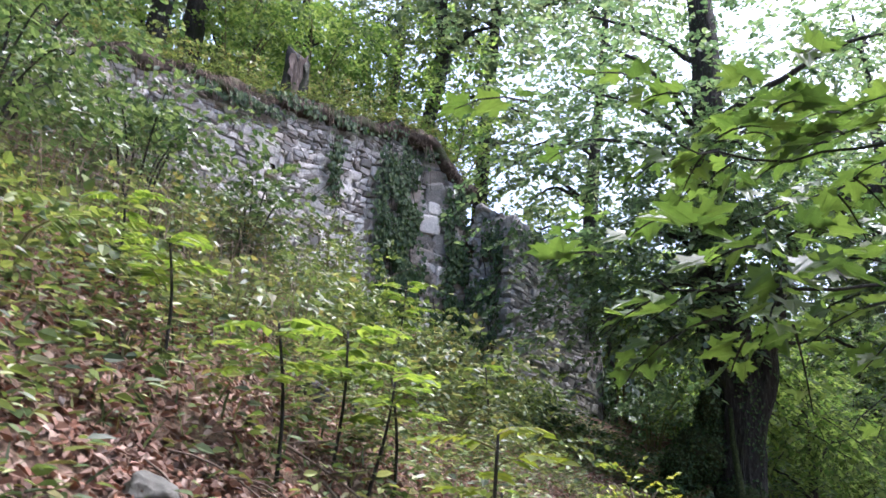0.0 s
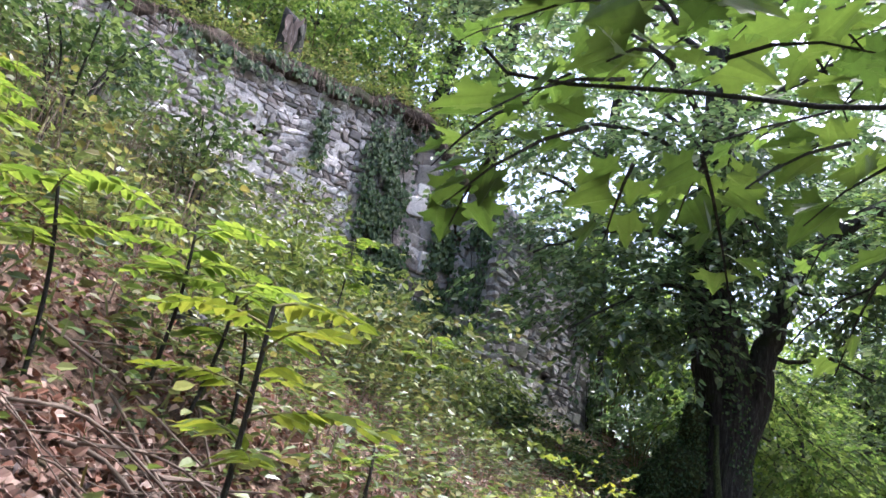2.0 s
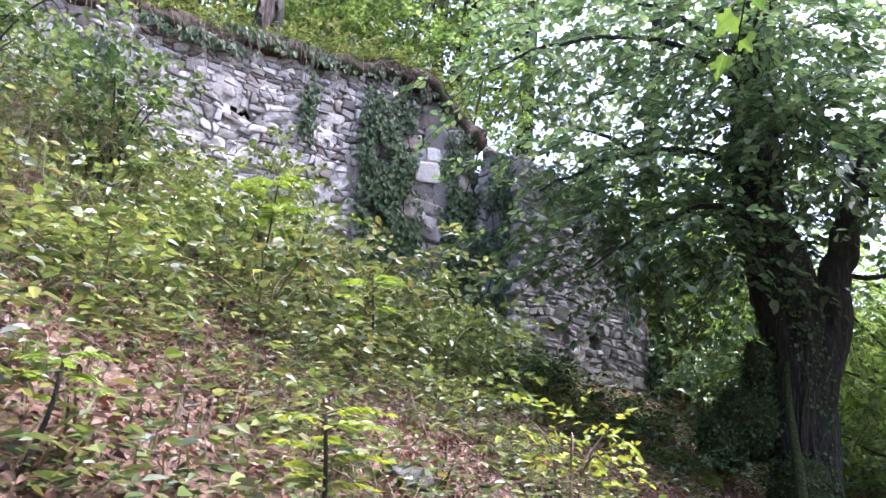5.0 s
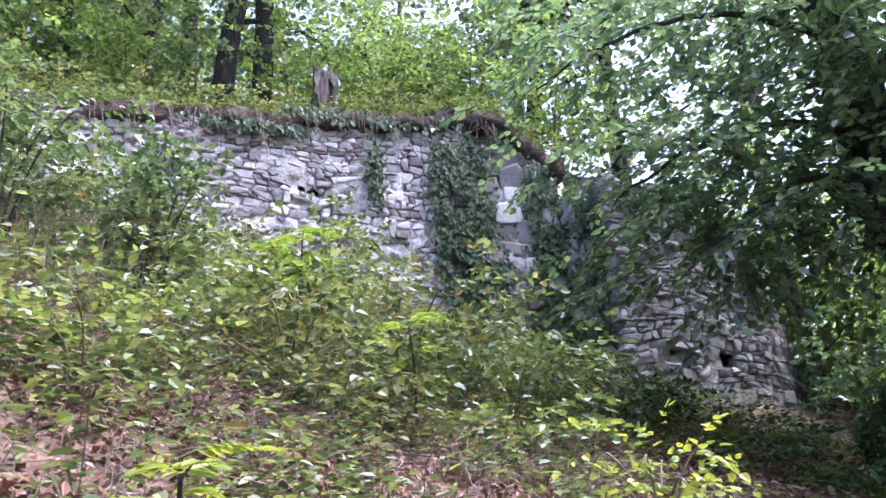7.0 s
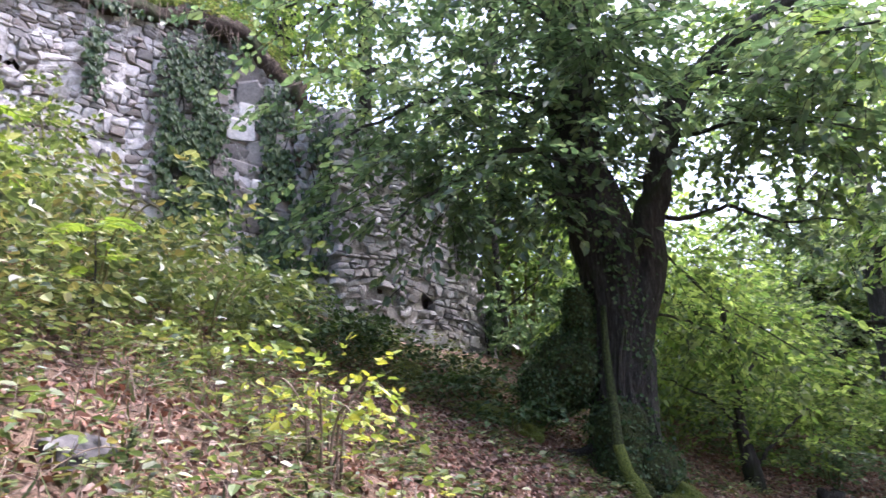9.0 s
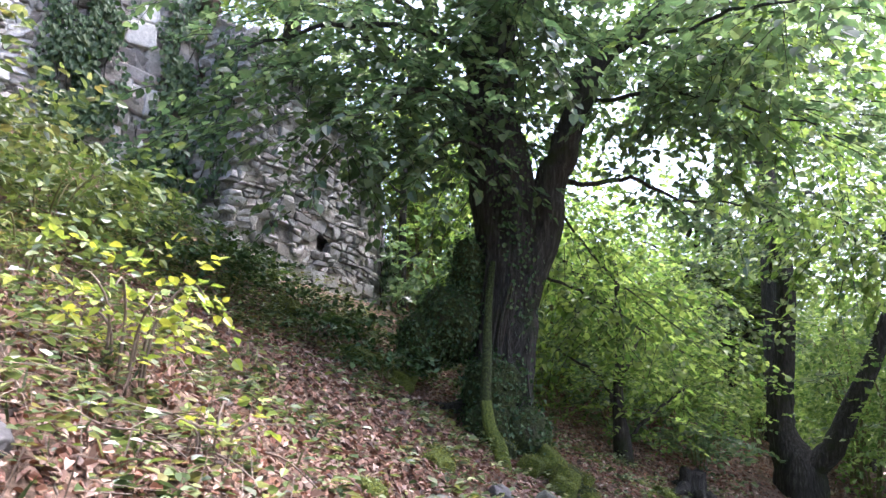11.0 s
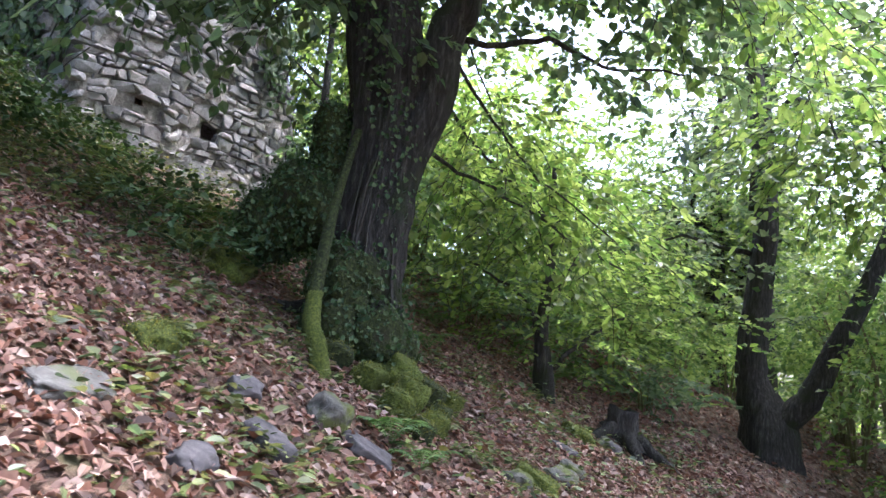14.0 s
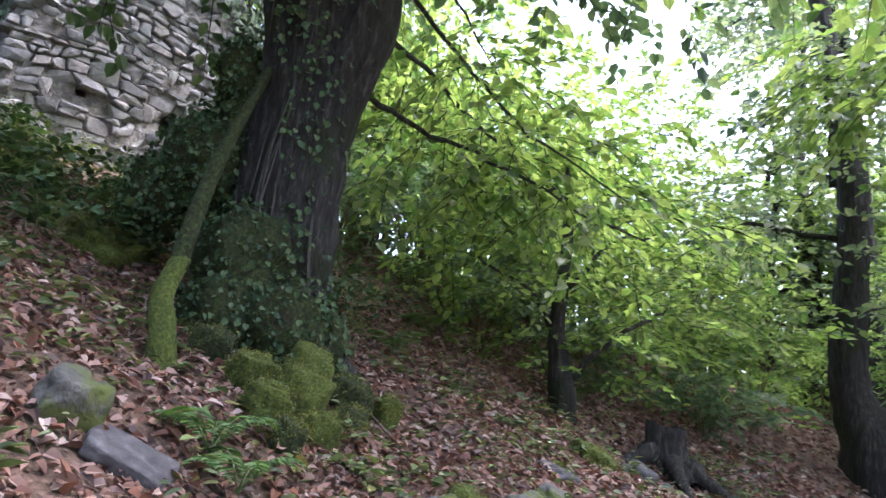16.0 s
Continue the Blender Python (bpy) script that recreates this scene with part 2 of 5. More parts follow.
MAPLE_F = np.array([(0, *range(14, 0, -1)), (0, *range(27, 13, -1))])


def leaves(geo, P, D, N, L, shape=OVATE, faces=OVATE_F, fold=0.25, curl=0.2):
    """Leaves from their foot P along D, with the upper side to N and the length L."""
    P, D = np.asarray(P), unit(D)
    S = unit(np.cross(N, D))
    N = np.cross(D, S)
    L = np.broadcast_to(np.asarray(L, float), (len(P),))
    k = len(shape)
    u, w = shape[:, 0], shape[:, 1]
    z = fold * np.abs(w) - curl * u * u
    V = P[:, None] + L[:, None, None] * (u[None, :, None] * D[:, None] + w[None, :, None] * S[:, None] + z[None, :, None] * N[:, None])
    F = (faces[None] + (np.arange(len(P)) * k)[:, None, None]).reshape(-1, faces.shape[1])
    geo.add(V.reshape(-1, 3), F)


def tube(geo, pts, radii, sides=8, rough=0.0, seed=0):
    pts = np.asarray(pts, float)
    n = len(pts)
    radii = np.broadcast_to(np.asarray(radii, float), (n,))
    tan = unit(np.gradient(pts, axis=0))
    ref = np.array([0.31, 0.17, 1.0]) if abs(tan[0][2]) < 0.8 else np.array([1.0, 0.2, 0.1])
    a = unit(np.cross(tan, ref))
    b = np.cross(tan, a)
    ang = np.linspace(0, 2 * np.pi, sides, endpoint=False)
    rg = np.random.default_rng(seed)
    lump = 1 + rough * (rg.standard_normal((n, sides)) * 0.5 + rg.standard_normal((1, sides)))
    r = radii[:, None] * lump
    V = pts[:, None] + r[..., None] * (np.cos(ang)[None, :, None] * a[:, None] + np.sin(ang)[None, :, None] * b[:, None])
    i, j = np.meshgrid(np.arange(n - 1), np.arange(sides), indexing="ij")
    q = np.stack([i * sides + j, i * sides + (j + 1) % sides, (i + 1) * sides + (j + 1) % sides, (i + 1) * sides + j], -1).reshape(-1, 4)
    geo.add(V.reshape(-1, 3), q, np.arange(sides)[::-1][None], (np.arange(sides) + (n - 1) * sides)[None])


def smooth_line(pts, n):
    """A curve of n points through the given ones."""
    pts = np.asarray(pts, float)
    t = np.linspace(0, len(pts) - 1, n)
    out = []
    for s in t:
        i = min(int(s), len(pts) - 2)
        p0, p1, p2, p3 = pts[max(i - 1, 0)], pts[i], pts[i + 1], pts[min(i + 2, len(pts) - 1)]
        u = s - i
        out.append(0.5 * (2 * p1 + (p2 - p0) * u + (2 * p0 - 5 * p1 + 4 * p2 - p3) * u * u + (3 * p1 - p0 - 3 * p2 + p3) * u ** 3))
    return np.array(out)


def sprays(geo, rg, O, D, length, count, size, droop=0.5, flat=0.35, shape=OVATE, faces=OVATE_F, twigs=None):
    """Leafy twigs: leaves set left and right along each, nearly level."""
    m = len(O)
    D = unit(D)
    length = np.broadcast_to(np.asarray(length, float), (m,))
    side = unit(np.cross(D, (0, 0, 1.0)))
    for k in range(count):
        f = (k + rg.random(m)) / count
        p = O + D * (length * f)[:, None]
        p[:, 2] -= droop * length * f * f
        s = side * (1 if k % 2 else -1)
        d = unit(D * 0.7 + s * (0.9 - 0.6 * f)[:, None] + rg.standard_normal((m, 3)) * 0.28 - np.array([0, 0, 0.06 + 0.15 * droop]))
        nn = unit(np.array([0, 0, 1.0]) + rg.standard_normal((m, 3)) * flat)
        leaves(geo, p + s * 0.02, d, nn, size * (0.65 + 0.7 * rg.random(m)), shape, faces)
    if twigs is not None:
        for o, d, l in zip(O, D, length):
            f = np.linspace(0, 1, 4)[:, None]
            line = o + d * l * f
            line[:, 2] -= (droop * l * f * f)[:, 0]
            tube(twigs, line, np.linspace(0.006, 0.002, 4) * (size / 0.1), 3)


def along(rg, line, n, lo, spread, rise=0.0):
    """Feet and headings for n twigs scattered round a bough."""
    line = np.asarray(line)
    f = (lo + (1 - lo) * rg.random(n)) * (len(line) - 1)
    i = np.minimum(f.astype(int), len(line) - 2)
    u = (f - i)[:, None]
    p = line[i] * (1 - u) + line[i + 1] * u
    t = unit(line[i + 1] - line[i])
    off = rg.standard_normal((n, 3)) * np.asarray(spread)
    d = unit(t * 0.5 + unit(off * (1, 1, 0.3)) * 0.9 + np.array([0, 0, rise]))
    return p + off, d


# ---- ground ----
COEF = (0.15959, -0.44796, 0.58206, 0.0062631, 0.0239206, -0.0457117, 0.0007281, -0.0021288, -0.00010894, 0.0033954)
WALL_X = (-14.0, -4.2, 0.3, 1.6, 2.25, 5.0)
WALL_Y = (5.0, 7.92, 9.35, 9.6, 8.95, 10.05)


def slope_z(x, y):
    cx, cy = np.clip(x, -6.0, 10.5), np.clip(y, -3.5, 10.5)
    c = COEF
    z = c[0] + c[1] * cx + c[2] * cy + c[3] * cx * cx + c[4] * cx * cy + c[5] * cy * cy + c[6] * cx * cx * cy + c[7] * cx * cy * cy + c[8] * cx ** 3 + c[9] * cy ** 3
    z = z + 0.30 * (np.maximum(y - 10.5, 0) - np.maximum(y - 40, 0)) * np.clip((13.0 - x) / 6.0, 0, 1) + 0.32 * (np.minimum(y + 3.5, 0) - np.minimum(y + 22, 0))
    return z - 0.14 * (np.maximum(x - 10.5, 0) - np.maximum(x - 40, 0)) - 0.1 * (np.minimum(x + 6, 0) - np.minimum(x + 30, 0))


def lumps(x, y):
    return (0.045 * np.sin(1.7 * x + 0.9 * y + 1.0) * np.sin(1.3 * y - 0.6 * x) + 0.03 * np.sin(3.9 * x - 2.7 * y) * np.sin(4.3 * y + 1.1 * x + 2.0)
            + 0.012 * np.sin(9.1 * x + 5.3 * y) * np.sin(8.3 * y - 4.1 * x))


def ground_z(x, y):
    x, y = np.asarray(x, float), np.asarray(y, float)
    low = slope_z(x, y) + lumps(x, y)
    up = np.interp(x, (-40.0, -4.2, 0.7, 1.8, 2.6, 4.0, 5.2), (8.6, 7.25, 7.35, 6.2, 4.8, 3.4, 2.2)) + 0.12 * np.clip(y - 9.5, 0, 30) + lumps(x * 0.8, y) * 2
    up = up + 0.45 * np.clip((y - np.interp(x, WALL_X, WALL_Y) - 0.4) / 0.8, 0, 1) * np.clip((1.5 - x) / 1.0, 0, 1)
    s = np.clip((y - np.interp(x, WALL_X, WALL_Y) - 0.22) / 0.22, 0, 1) * np.clip((5.6 - x) / 0.8, 0, 1)
    return low + np.maximum(up - low, 0) * s * s * (3 - 2 * s)


def axis(lo, hi, step, far):
    mid = np.arange(lo, hi + step / 2, step)
    grow = np.cumsum(step * 1.28 ** np.arange(1, 60))
    grow = grow[grow < far]
    return np.concatenate([lo - grow[::-1], mid, hi + grow])


gx, gy = axis(-7.0, 12.0, 0.11, 380.0), axis(-3.5, 11.5, 0.11, 380.0)
XX, YY = np.meshgrid(gx, gy, indexing="ij")
g = Geo()
ia, ja = np.meshgrid(np.arange(len(gx) - 1), np.arange(len(gy) - 1), indexing="ij")
base_i = (ia * len(gy) + ja).ravel()
g.add(np.stack([XX, YY, ground_z(XX, YY)], -1).reshape(-1, 3), np.stack([base_i, base_i + len(gy), base_i + len(gy) + 1, base_i + 1], 1))
ground = part("ground", g, M_GROUND, smooth=True)
tagged(ground, "steep woodland slope of brown soil and leaf crumbs", "ground", kind="structure")


def ground_normal(x, y):
    e = 0.05
    return unit(np.stack([-(ground_z(x + e, y) - ground_z(x - e, y)) / (2 * e), -(ground_z(x, y + e) - ground_z(x, y - e)) / (2 * e), np.ones_like(x)], -1))


# ---- ruined walls ----
def stone_mesh(seed):
    """One squared stone, one unit long, high and deep, its face to -y."""
    rg = np.random.default_rng(seed)
    ang = np.array([0.66, 0.92, 2.22, 2.48, 3.8, 4.06, 5.36, 5.62])
    rim = 0.54 / (np.abs(np.cos(ang)) ** 9 + np.abs(np.sin(ang)) ** 9) ** (1 / 9) * rg.uniform(0.93, 1.04, 8)
    box = np.stack([np.cos(ang) * rim, np.sin(ang) * rim], 1)
    rings = [np.stack([box[:, 0] * w, d + rg.uniform(-0.03, 0.03, 8), box[:, 1] * w], 1) for w, d in ((0.86, -0.5), (0.97, -0.46), (1.0, -0.38), (0.97, 0.5))]
    k = np.arange(8)
    q = np.concatenate([np.stack([r * 8 + k, (r + 1) * 8 + k, (r + 1) * 8 + (k + 1) % 8, r * 8 + (k + 1) % 8], 1) for r in range(3)])
    g = Geo()
    g.add(np.concatenate(rings), q, k[None])
    return g


def rubble_stone(rg, corners, joint):
    """A rough stone filling the outline of four (along, height) corners, less the joint. Gives verts (along, depth, height) and faces."""
    c = np.asarray(corners, float)
    mid = c.mean(0)
    size = np.ptp(c, axis=0)
    cut = rg.uniform(0.04, 0.27, 8)
    pts = []
    for n in range(4):
        a, b, d = c[n - 1], c[n], c[(n + 1) % 4]
        pts += [b + (a - b) * cut[2 * n], b + (d - b) * cut[2 * n + 1]]
    pts = np.array(pts) + rg.normal(0, 0.035, (8, 2)) * size
    away = pts - mid
    pts = mid + away * np.clip(1 - joint / (np.linalg.norm(away, axis=1, keepdims=True) + 1e-6), 0.4, 1)
    tilt, proud = rg.normal(0, (0.09, 0.13)), rg.normal(0.03, 0.017)
    rings = []
    for w, d in ((0.80, 0.0), (0.95, 0.010), (1.0, 0.030), (0.98, 0.15)):
        p = mid + (pts - mid) * w
        dep = -proud + d + ((p - mid) @ tilt if d < 0.1 else 0) + rg.normal(0, 0.004, 8)
        rings.append(np.stack([p[:, 0], np.broadcast_to(dep, 8), p[:, 1]], 1))
    k = np.arange(8)
    q = np.concatenate([np.stack([r * 8 + k, (r + 1) * 8 + k, (r + 1) * 8 + (k + 1) % 8, r * 8 + (k + 1) % 8], 1) for r in range(3)])
    heart = np.array([[mid[0], -proud - abs(rg.normal(0.004, 0.006)), mid[1]]])
    fan = np.stack([k, (k + 1) % 8, np.full(8, 32)], 1)
    return np.concatenate(rings + [heart]), q, fan


def masonry(name, label, p, q, bottom, top, rows, lengths, m_part, m_rest, keep, seed, niches=(), rough=0.02, batter=0.0, mortar=None, blocks=()):
    """A rubble wall from p to q: a mortar core with stones set in uneven courses. bottom and top give heights along it."""
    rg = np.random.default_rng(seed)
    p, q = np.array(p, float), np.array(q, float)
    run = np.linalg.norm(q - p)
    e = (q - p) / run
    back = np.array([-e[1], e[0]])
    out = thing(name, (*p, bottom(0)), label, "stone wall", kind="structure")
    core = Geo()
    ns = max(int(run / 0.1), 2)
    ss = np.linspace(0, run, ns + 1)
    nz = 34
    front = np.zeros((ns + 1, nz + 1, 3))
    for i, s in enumerate(ss):
        z = np.linspace(bottom(s) - 0.5, top(s), nz + 1)
        dep = 0.022 + 0.022 * np.sin(s * 3.1 + z * 2.3) * np.sin(z * 4.7 - s * 1.9) + rough * rg.standard_normal(nz + 1) + batter * (z - bottom(s))
        front[i, :, :2] = p + e * s + back * dep[:, None]
        front[i, :, 2] = z + (0.04 * rg.standard_normal() if 0 < i < ns else 0)
    behind = front.copy()
    behind[:, :, :2] += back * 0.45
    idx = np.arange((ns + 1) * (nz + 1)).reshape(ns + 1, nz + 1)
    off = idx.size
    a, b, c, d = idx[:-1, :-1], idx[1:, :-1], idx[1:, 1:], idx[:-1, 1:]
    cs = (ss[:-1] + ss[1:])[:, None] / 2 + np.zeros((1, nz))
    cz = (front[:-1, :-1, 2] + front[1:, 1:, 2]) / 2
    solid = np.ones(cs.shape, bool)
    for s0, s1, z0, z1 in niches:
        solid &= ~((cs > s0) & (cs < s1) & (cz > z0) & (cz < z1))
    quads = np.stack([a, b, c, d], -1)[solid]
    rim = [np.stack([idx[:-1, -1], idx[1:, -1], idx[1:, -1] + off, idx[:-1, -1] + off], -1),
           np.stack([idx[0, :-1], idx[0, 1:], idx[0, 1:] + off, idx[0, :-1] + off], -1),
           np.stack([idx[-1, 1:], idx[-1, :-1], idx[-1, :-1] + off, idx[-1, 1:] + off], -1)]
    core.add(np.concatenate([front.reshape(-1, 3), behind.reshape(-1, 3)]), quads, np.stack([d, c, b, a], -1).reshape(-1, 4) + off, *rim)
    part("core", core, mortar or M_MORTAR, out, "crumbling lime mortar core", True)
    rest, placed = Geo(), []
    z, courses = min(bottom(0), bottom(run)) - 0.25, []
    ceil = max(top(s) for s in ss)
    while z < ceil + 0.2:
        knots = np.arange(-0.4, run + 0.6, 0.16)
        h = rg.uniform(*rows)
        courses.append((z, knots, rg.normal(0, 0.22 * h, len(knots))))
        z += h

    def bed(n, at):
        z0, knots, off = courses[n]
        return z0 + 0.07 * math.sin(at * 1.5 + z0 * 1.7) + 0.03 * math.sin(at * 4.1 - z0 * 2.0) + float(np.interp(at, knots, off))

    taken = []
    for n in range(len(courses) - 2):
        busy, taken = taken, []
        h = courses[n + 1][0] - courses[n][0]
        at, shift = -rg.uniform(0, 0.2), 0.0
        while at < run:
            hit = [b1 for b0, b1 in busy if b0 - 0.01 <= at < b1 - 0.01]
            if hit:
                at, shift = hit[0], 0.0
                continue
            l = lengths[0] * (lengths[1] / lengths[0]) ** rg.random() * (0.6 + 4.0 * h)
            ahead = [b0 for b0, b1 in busy if b0 > at]
            if ahead and min(ahead) < at + l + 0.05:
                l = min(ahead) - at
            end, lean = at + l, rg.normal(0, 0.026)
            tall = rg.random() < 0.13 and l > 0.09
            if tall:
                taken.append((at, end))
            up = n + 2 if tall else n + 1
            cs_ = (at + end) / 2
            sc = min(max(cs_, 0), run)
            cz_ = (bed(n, cs_) + bed(up, cs_)) / 2
            inside = -0.02 < cs_ < run + 0.03 and bottom(sc) - 0.2 < cz_ < top(sc) - h * 0.2
            hollow = any(s0 - l * 0.42 < cs_ < s1 + l * 0.42 and z0 - h * 0.4 < cz_ < z1 + h * 0.4 for s0, s1, z0, z1 in niches)
            if inside and not hollow and rg.random() > 0.03:
                quad = [(at + shift, bed(n, at)), (end + lean, bed(n, end)), (end - lean, bed(up, end)), (at - shift, bed(up, at))]
                placed.append((sc, cz_, rubble_stone(rg, quad, rg.uniform(0.003, 0.010))))
            at, shift = end, lean
    placed.sort(key=lambda r: -r[1] if keep < 0 else abs(r[1] - (bottom(run / 2) + 1.2)))
    axes = np.array([[e[0], e[1], 0], [back[0], back[1], 0], [0, 0, 1.0]])
    for n, (sc, cz_, (v, qd, fan)) in enumerate(placed):
        w = v.copy()
        w[:, 1] += batter * (cz_ - bottom(sc)) + 0.012
        w = w @ axes + np.array([p[0], p[1], 0])
        if n < abs(keep):
            heart = w.mean(0)
            g = Geo()
            g.add(w - heart, qd, fan)
            ob = part("stone", g, m_part)
            ob.parent = out
            ob.matrix_parent_inverse = out.matrix_basis.inverted()
            ob.matrix_basis = Matrix.Translation(heart)
        else:
            rest.add(w, qd, fan)
    turn = math.atan2(e[1], e[0])
    for k, (s, zz, l, hh) in enumerate(blocks):
        o = p + e * s + back * (batter * (zz - bottom(s)) + 0.05)
        ob = part("stone", stone_mesh(60 + k), M_STONE_W)
        ob.parent = out
        ob.matrix_parent_inverse = out.matrix_basis.inverted()
        ob.matrix_basis = Matrix.LocRotScale((o[0], o[1], zz), Euler((0, rg.normal(0, 0.06), turn)), (l, 0.26, hh))
    if rest.n:
        tagged(part("stones", rest, m_rest, out, "further small rubble stones"), kind="stuff")
    return out


def heights(xs, zs):
    return lambda s: float(np.interp(s, xs, zs))


A0, A1 = (-5.6, 7.46), (0.42, 9.39)
B0, B1 = (0.42, 9.30), (1.75, 9.42)
C0, C1 = (1.70, 9.36), (2.26, 8.88)
D0, D1 = (2.22, 8.86), (4.95, 10.03)


def foot(p, q):
    p, q = np.array(p), np.array(q)
    r = np.linalg.norm(q - p)
    return lambda s: float(slope_z(*(p + (q - p) * s / r)))


masonry("wall_left", "tall ruined wall of pale rubble stone with ragged mossy top", A0, A1, foot(A0, A1),
        heights((0, 1.6, 2.6, 3.7, 4.6, 5.4, 6.4), (6.95, 7.05, 7.1, 7.2, 7.35, 7.5, 7.55)), (0.045, 0.12), (0.08, 0.30), M_STONE_P, M_STONE_P2, -300, 3, rough=0.032, batter=0.04, mortar=M_MORTAR_P,
        niches=((2.1, 2.4, 5.66, 5.74), (3.9, 4.2, 6.1, 6.18), (4.9, 5.0, 5.4, 5.5)))
masonry("wall_pier", "ivy-covered projecting pier of mossy rubble stone", B0, B1, foot(B0, B1),
        heights((0, 0.5, 1.0, 1.34), (7.65, 7.6, 7.2, 6.8)), (0.14, 0.28), (0.24, 0.5), M_STONE_P, M_STONE_P2, 200, 5, rough=0.05, batter=0.10, blocks=((0.55, 6.02, 0.36, 0.32), (0.62, 6.33, 0.2, 0.2), (0.80, 5.1, 0.17, 0.34), (0.48, 5.28, 0.14, 0.13), (0.52, 4.1, 0.22, 0.3), (0.4, 3.8, 0.3, 0.2)))
masonry("wall_rubble", "collapsed rubble stretch between two walls", C0, C1, foot(C0, C1),
        heights((0, 0.4, 0.74), (6.6, 6.35, 6.2)), (0.08, 0.2), (0.14, 0.34), M_STONE_G, M_STONE_G2, 200, 7, rough=0.08, batter=0.06)
masonry("wall_right", "ruined wall of grey flat rubble courses with a putlog hole", D0, D1, foot(D0, D1),
        heights((0, 0.8, 1.6, 2.1, 2.4, 2.7, 2.97), (6.25, 6.05, 5.75, 5.55, 5.0, 4.0, 3.1)), (0.045, 0.13), (0.085, 0.30), M_STONE_G, M_STONE_G2, 300, 11,
        niches=((1.42, 1.62, 3.62, 3.84), (0.62, 0.90, 3.74, 3.80)))


# ---- trees ----
def tree(name, label, at, trunk, radii, boughs, leaf, size, per_spray, twig_len, seed, group="", sides=14, bark=None, droop=0.45, shape=OVATE, faces=OVATE_F, twiggy=True, crown_label="", flat=0.35):
    """boughs: (points, foot radius, twigs, spread, from where along it). Every place is in the world."""
    rg = np.random.default_rng(seed)
    t = thing(name, at, label, "tree", group)
    bark = bark or M_BARK
    g = Geo()
    line = smooth_line(trunk, len(trunk) * 5)
    tube(g, line, np.interp(np.linspace(0, 1, len(line)), np.linspace(0, 1, len(radii)), radii), sides, 0.07, seed)
    part("trunk", g, bark, t, smooth=True)
    crowns, twigs = {}, Geo()
    for pts, r, n, spread, lo, *own in boughs:
        crown = crowns.setdefault((own or [leaf])[0], Geo())
        line = smooth_line(pts, 5 * len(pts))
        wob = np.cumsum(rg.standard_normal(line.shape) * 0.02, axis=0)
        line = line + wob - wob[0]
        if r > 0:
            b = Geo()
            tube(b, line, np.linspace(r, r * 0.25, len(line)), 8, 0.06, seed + 1)
            part("limb", b, bark, t, smooth=True)
        if n:
            O, D = along(rg, line, n, lo, spread)
            sprays(crown, rg, O, D, twig_len * (0.6 + 0.8 * rg.random(n)), per_spray, size, droop, flat, shape, faces, twigs if twiggy else None)
    for kind, crown in crowns.items():
        if crown.n:
            part("crown", crown, kind, t, crown_label)
    if twigs.n:
        tagged(part("fine_twig_growth", twigs, bark, t), kind="stuff")
    return t


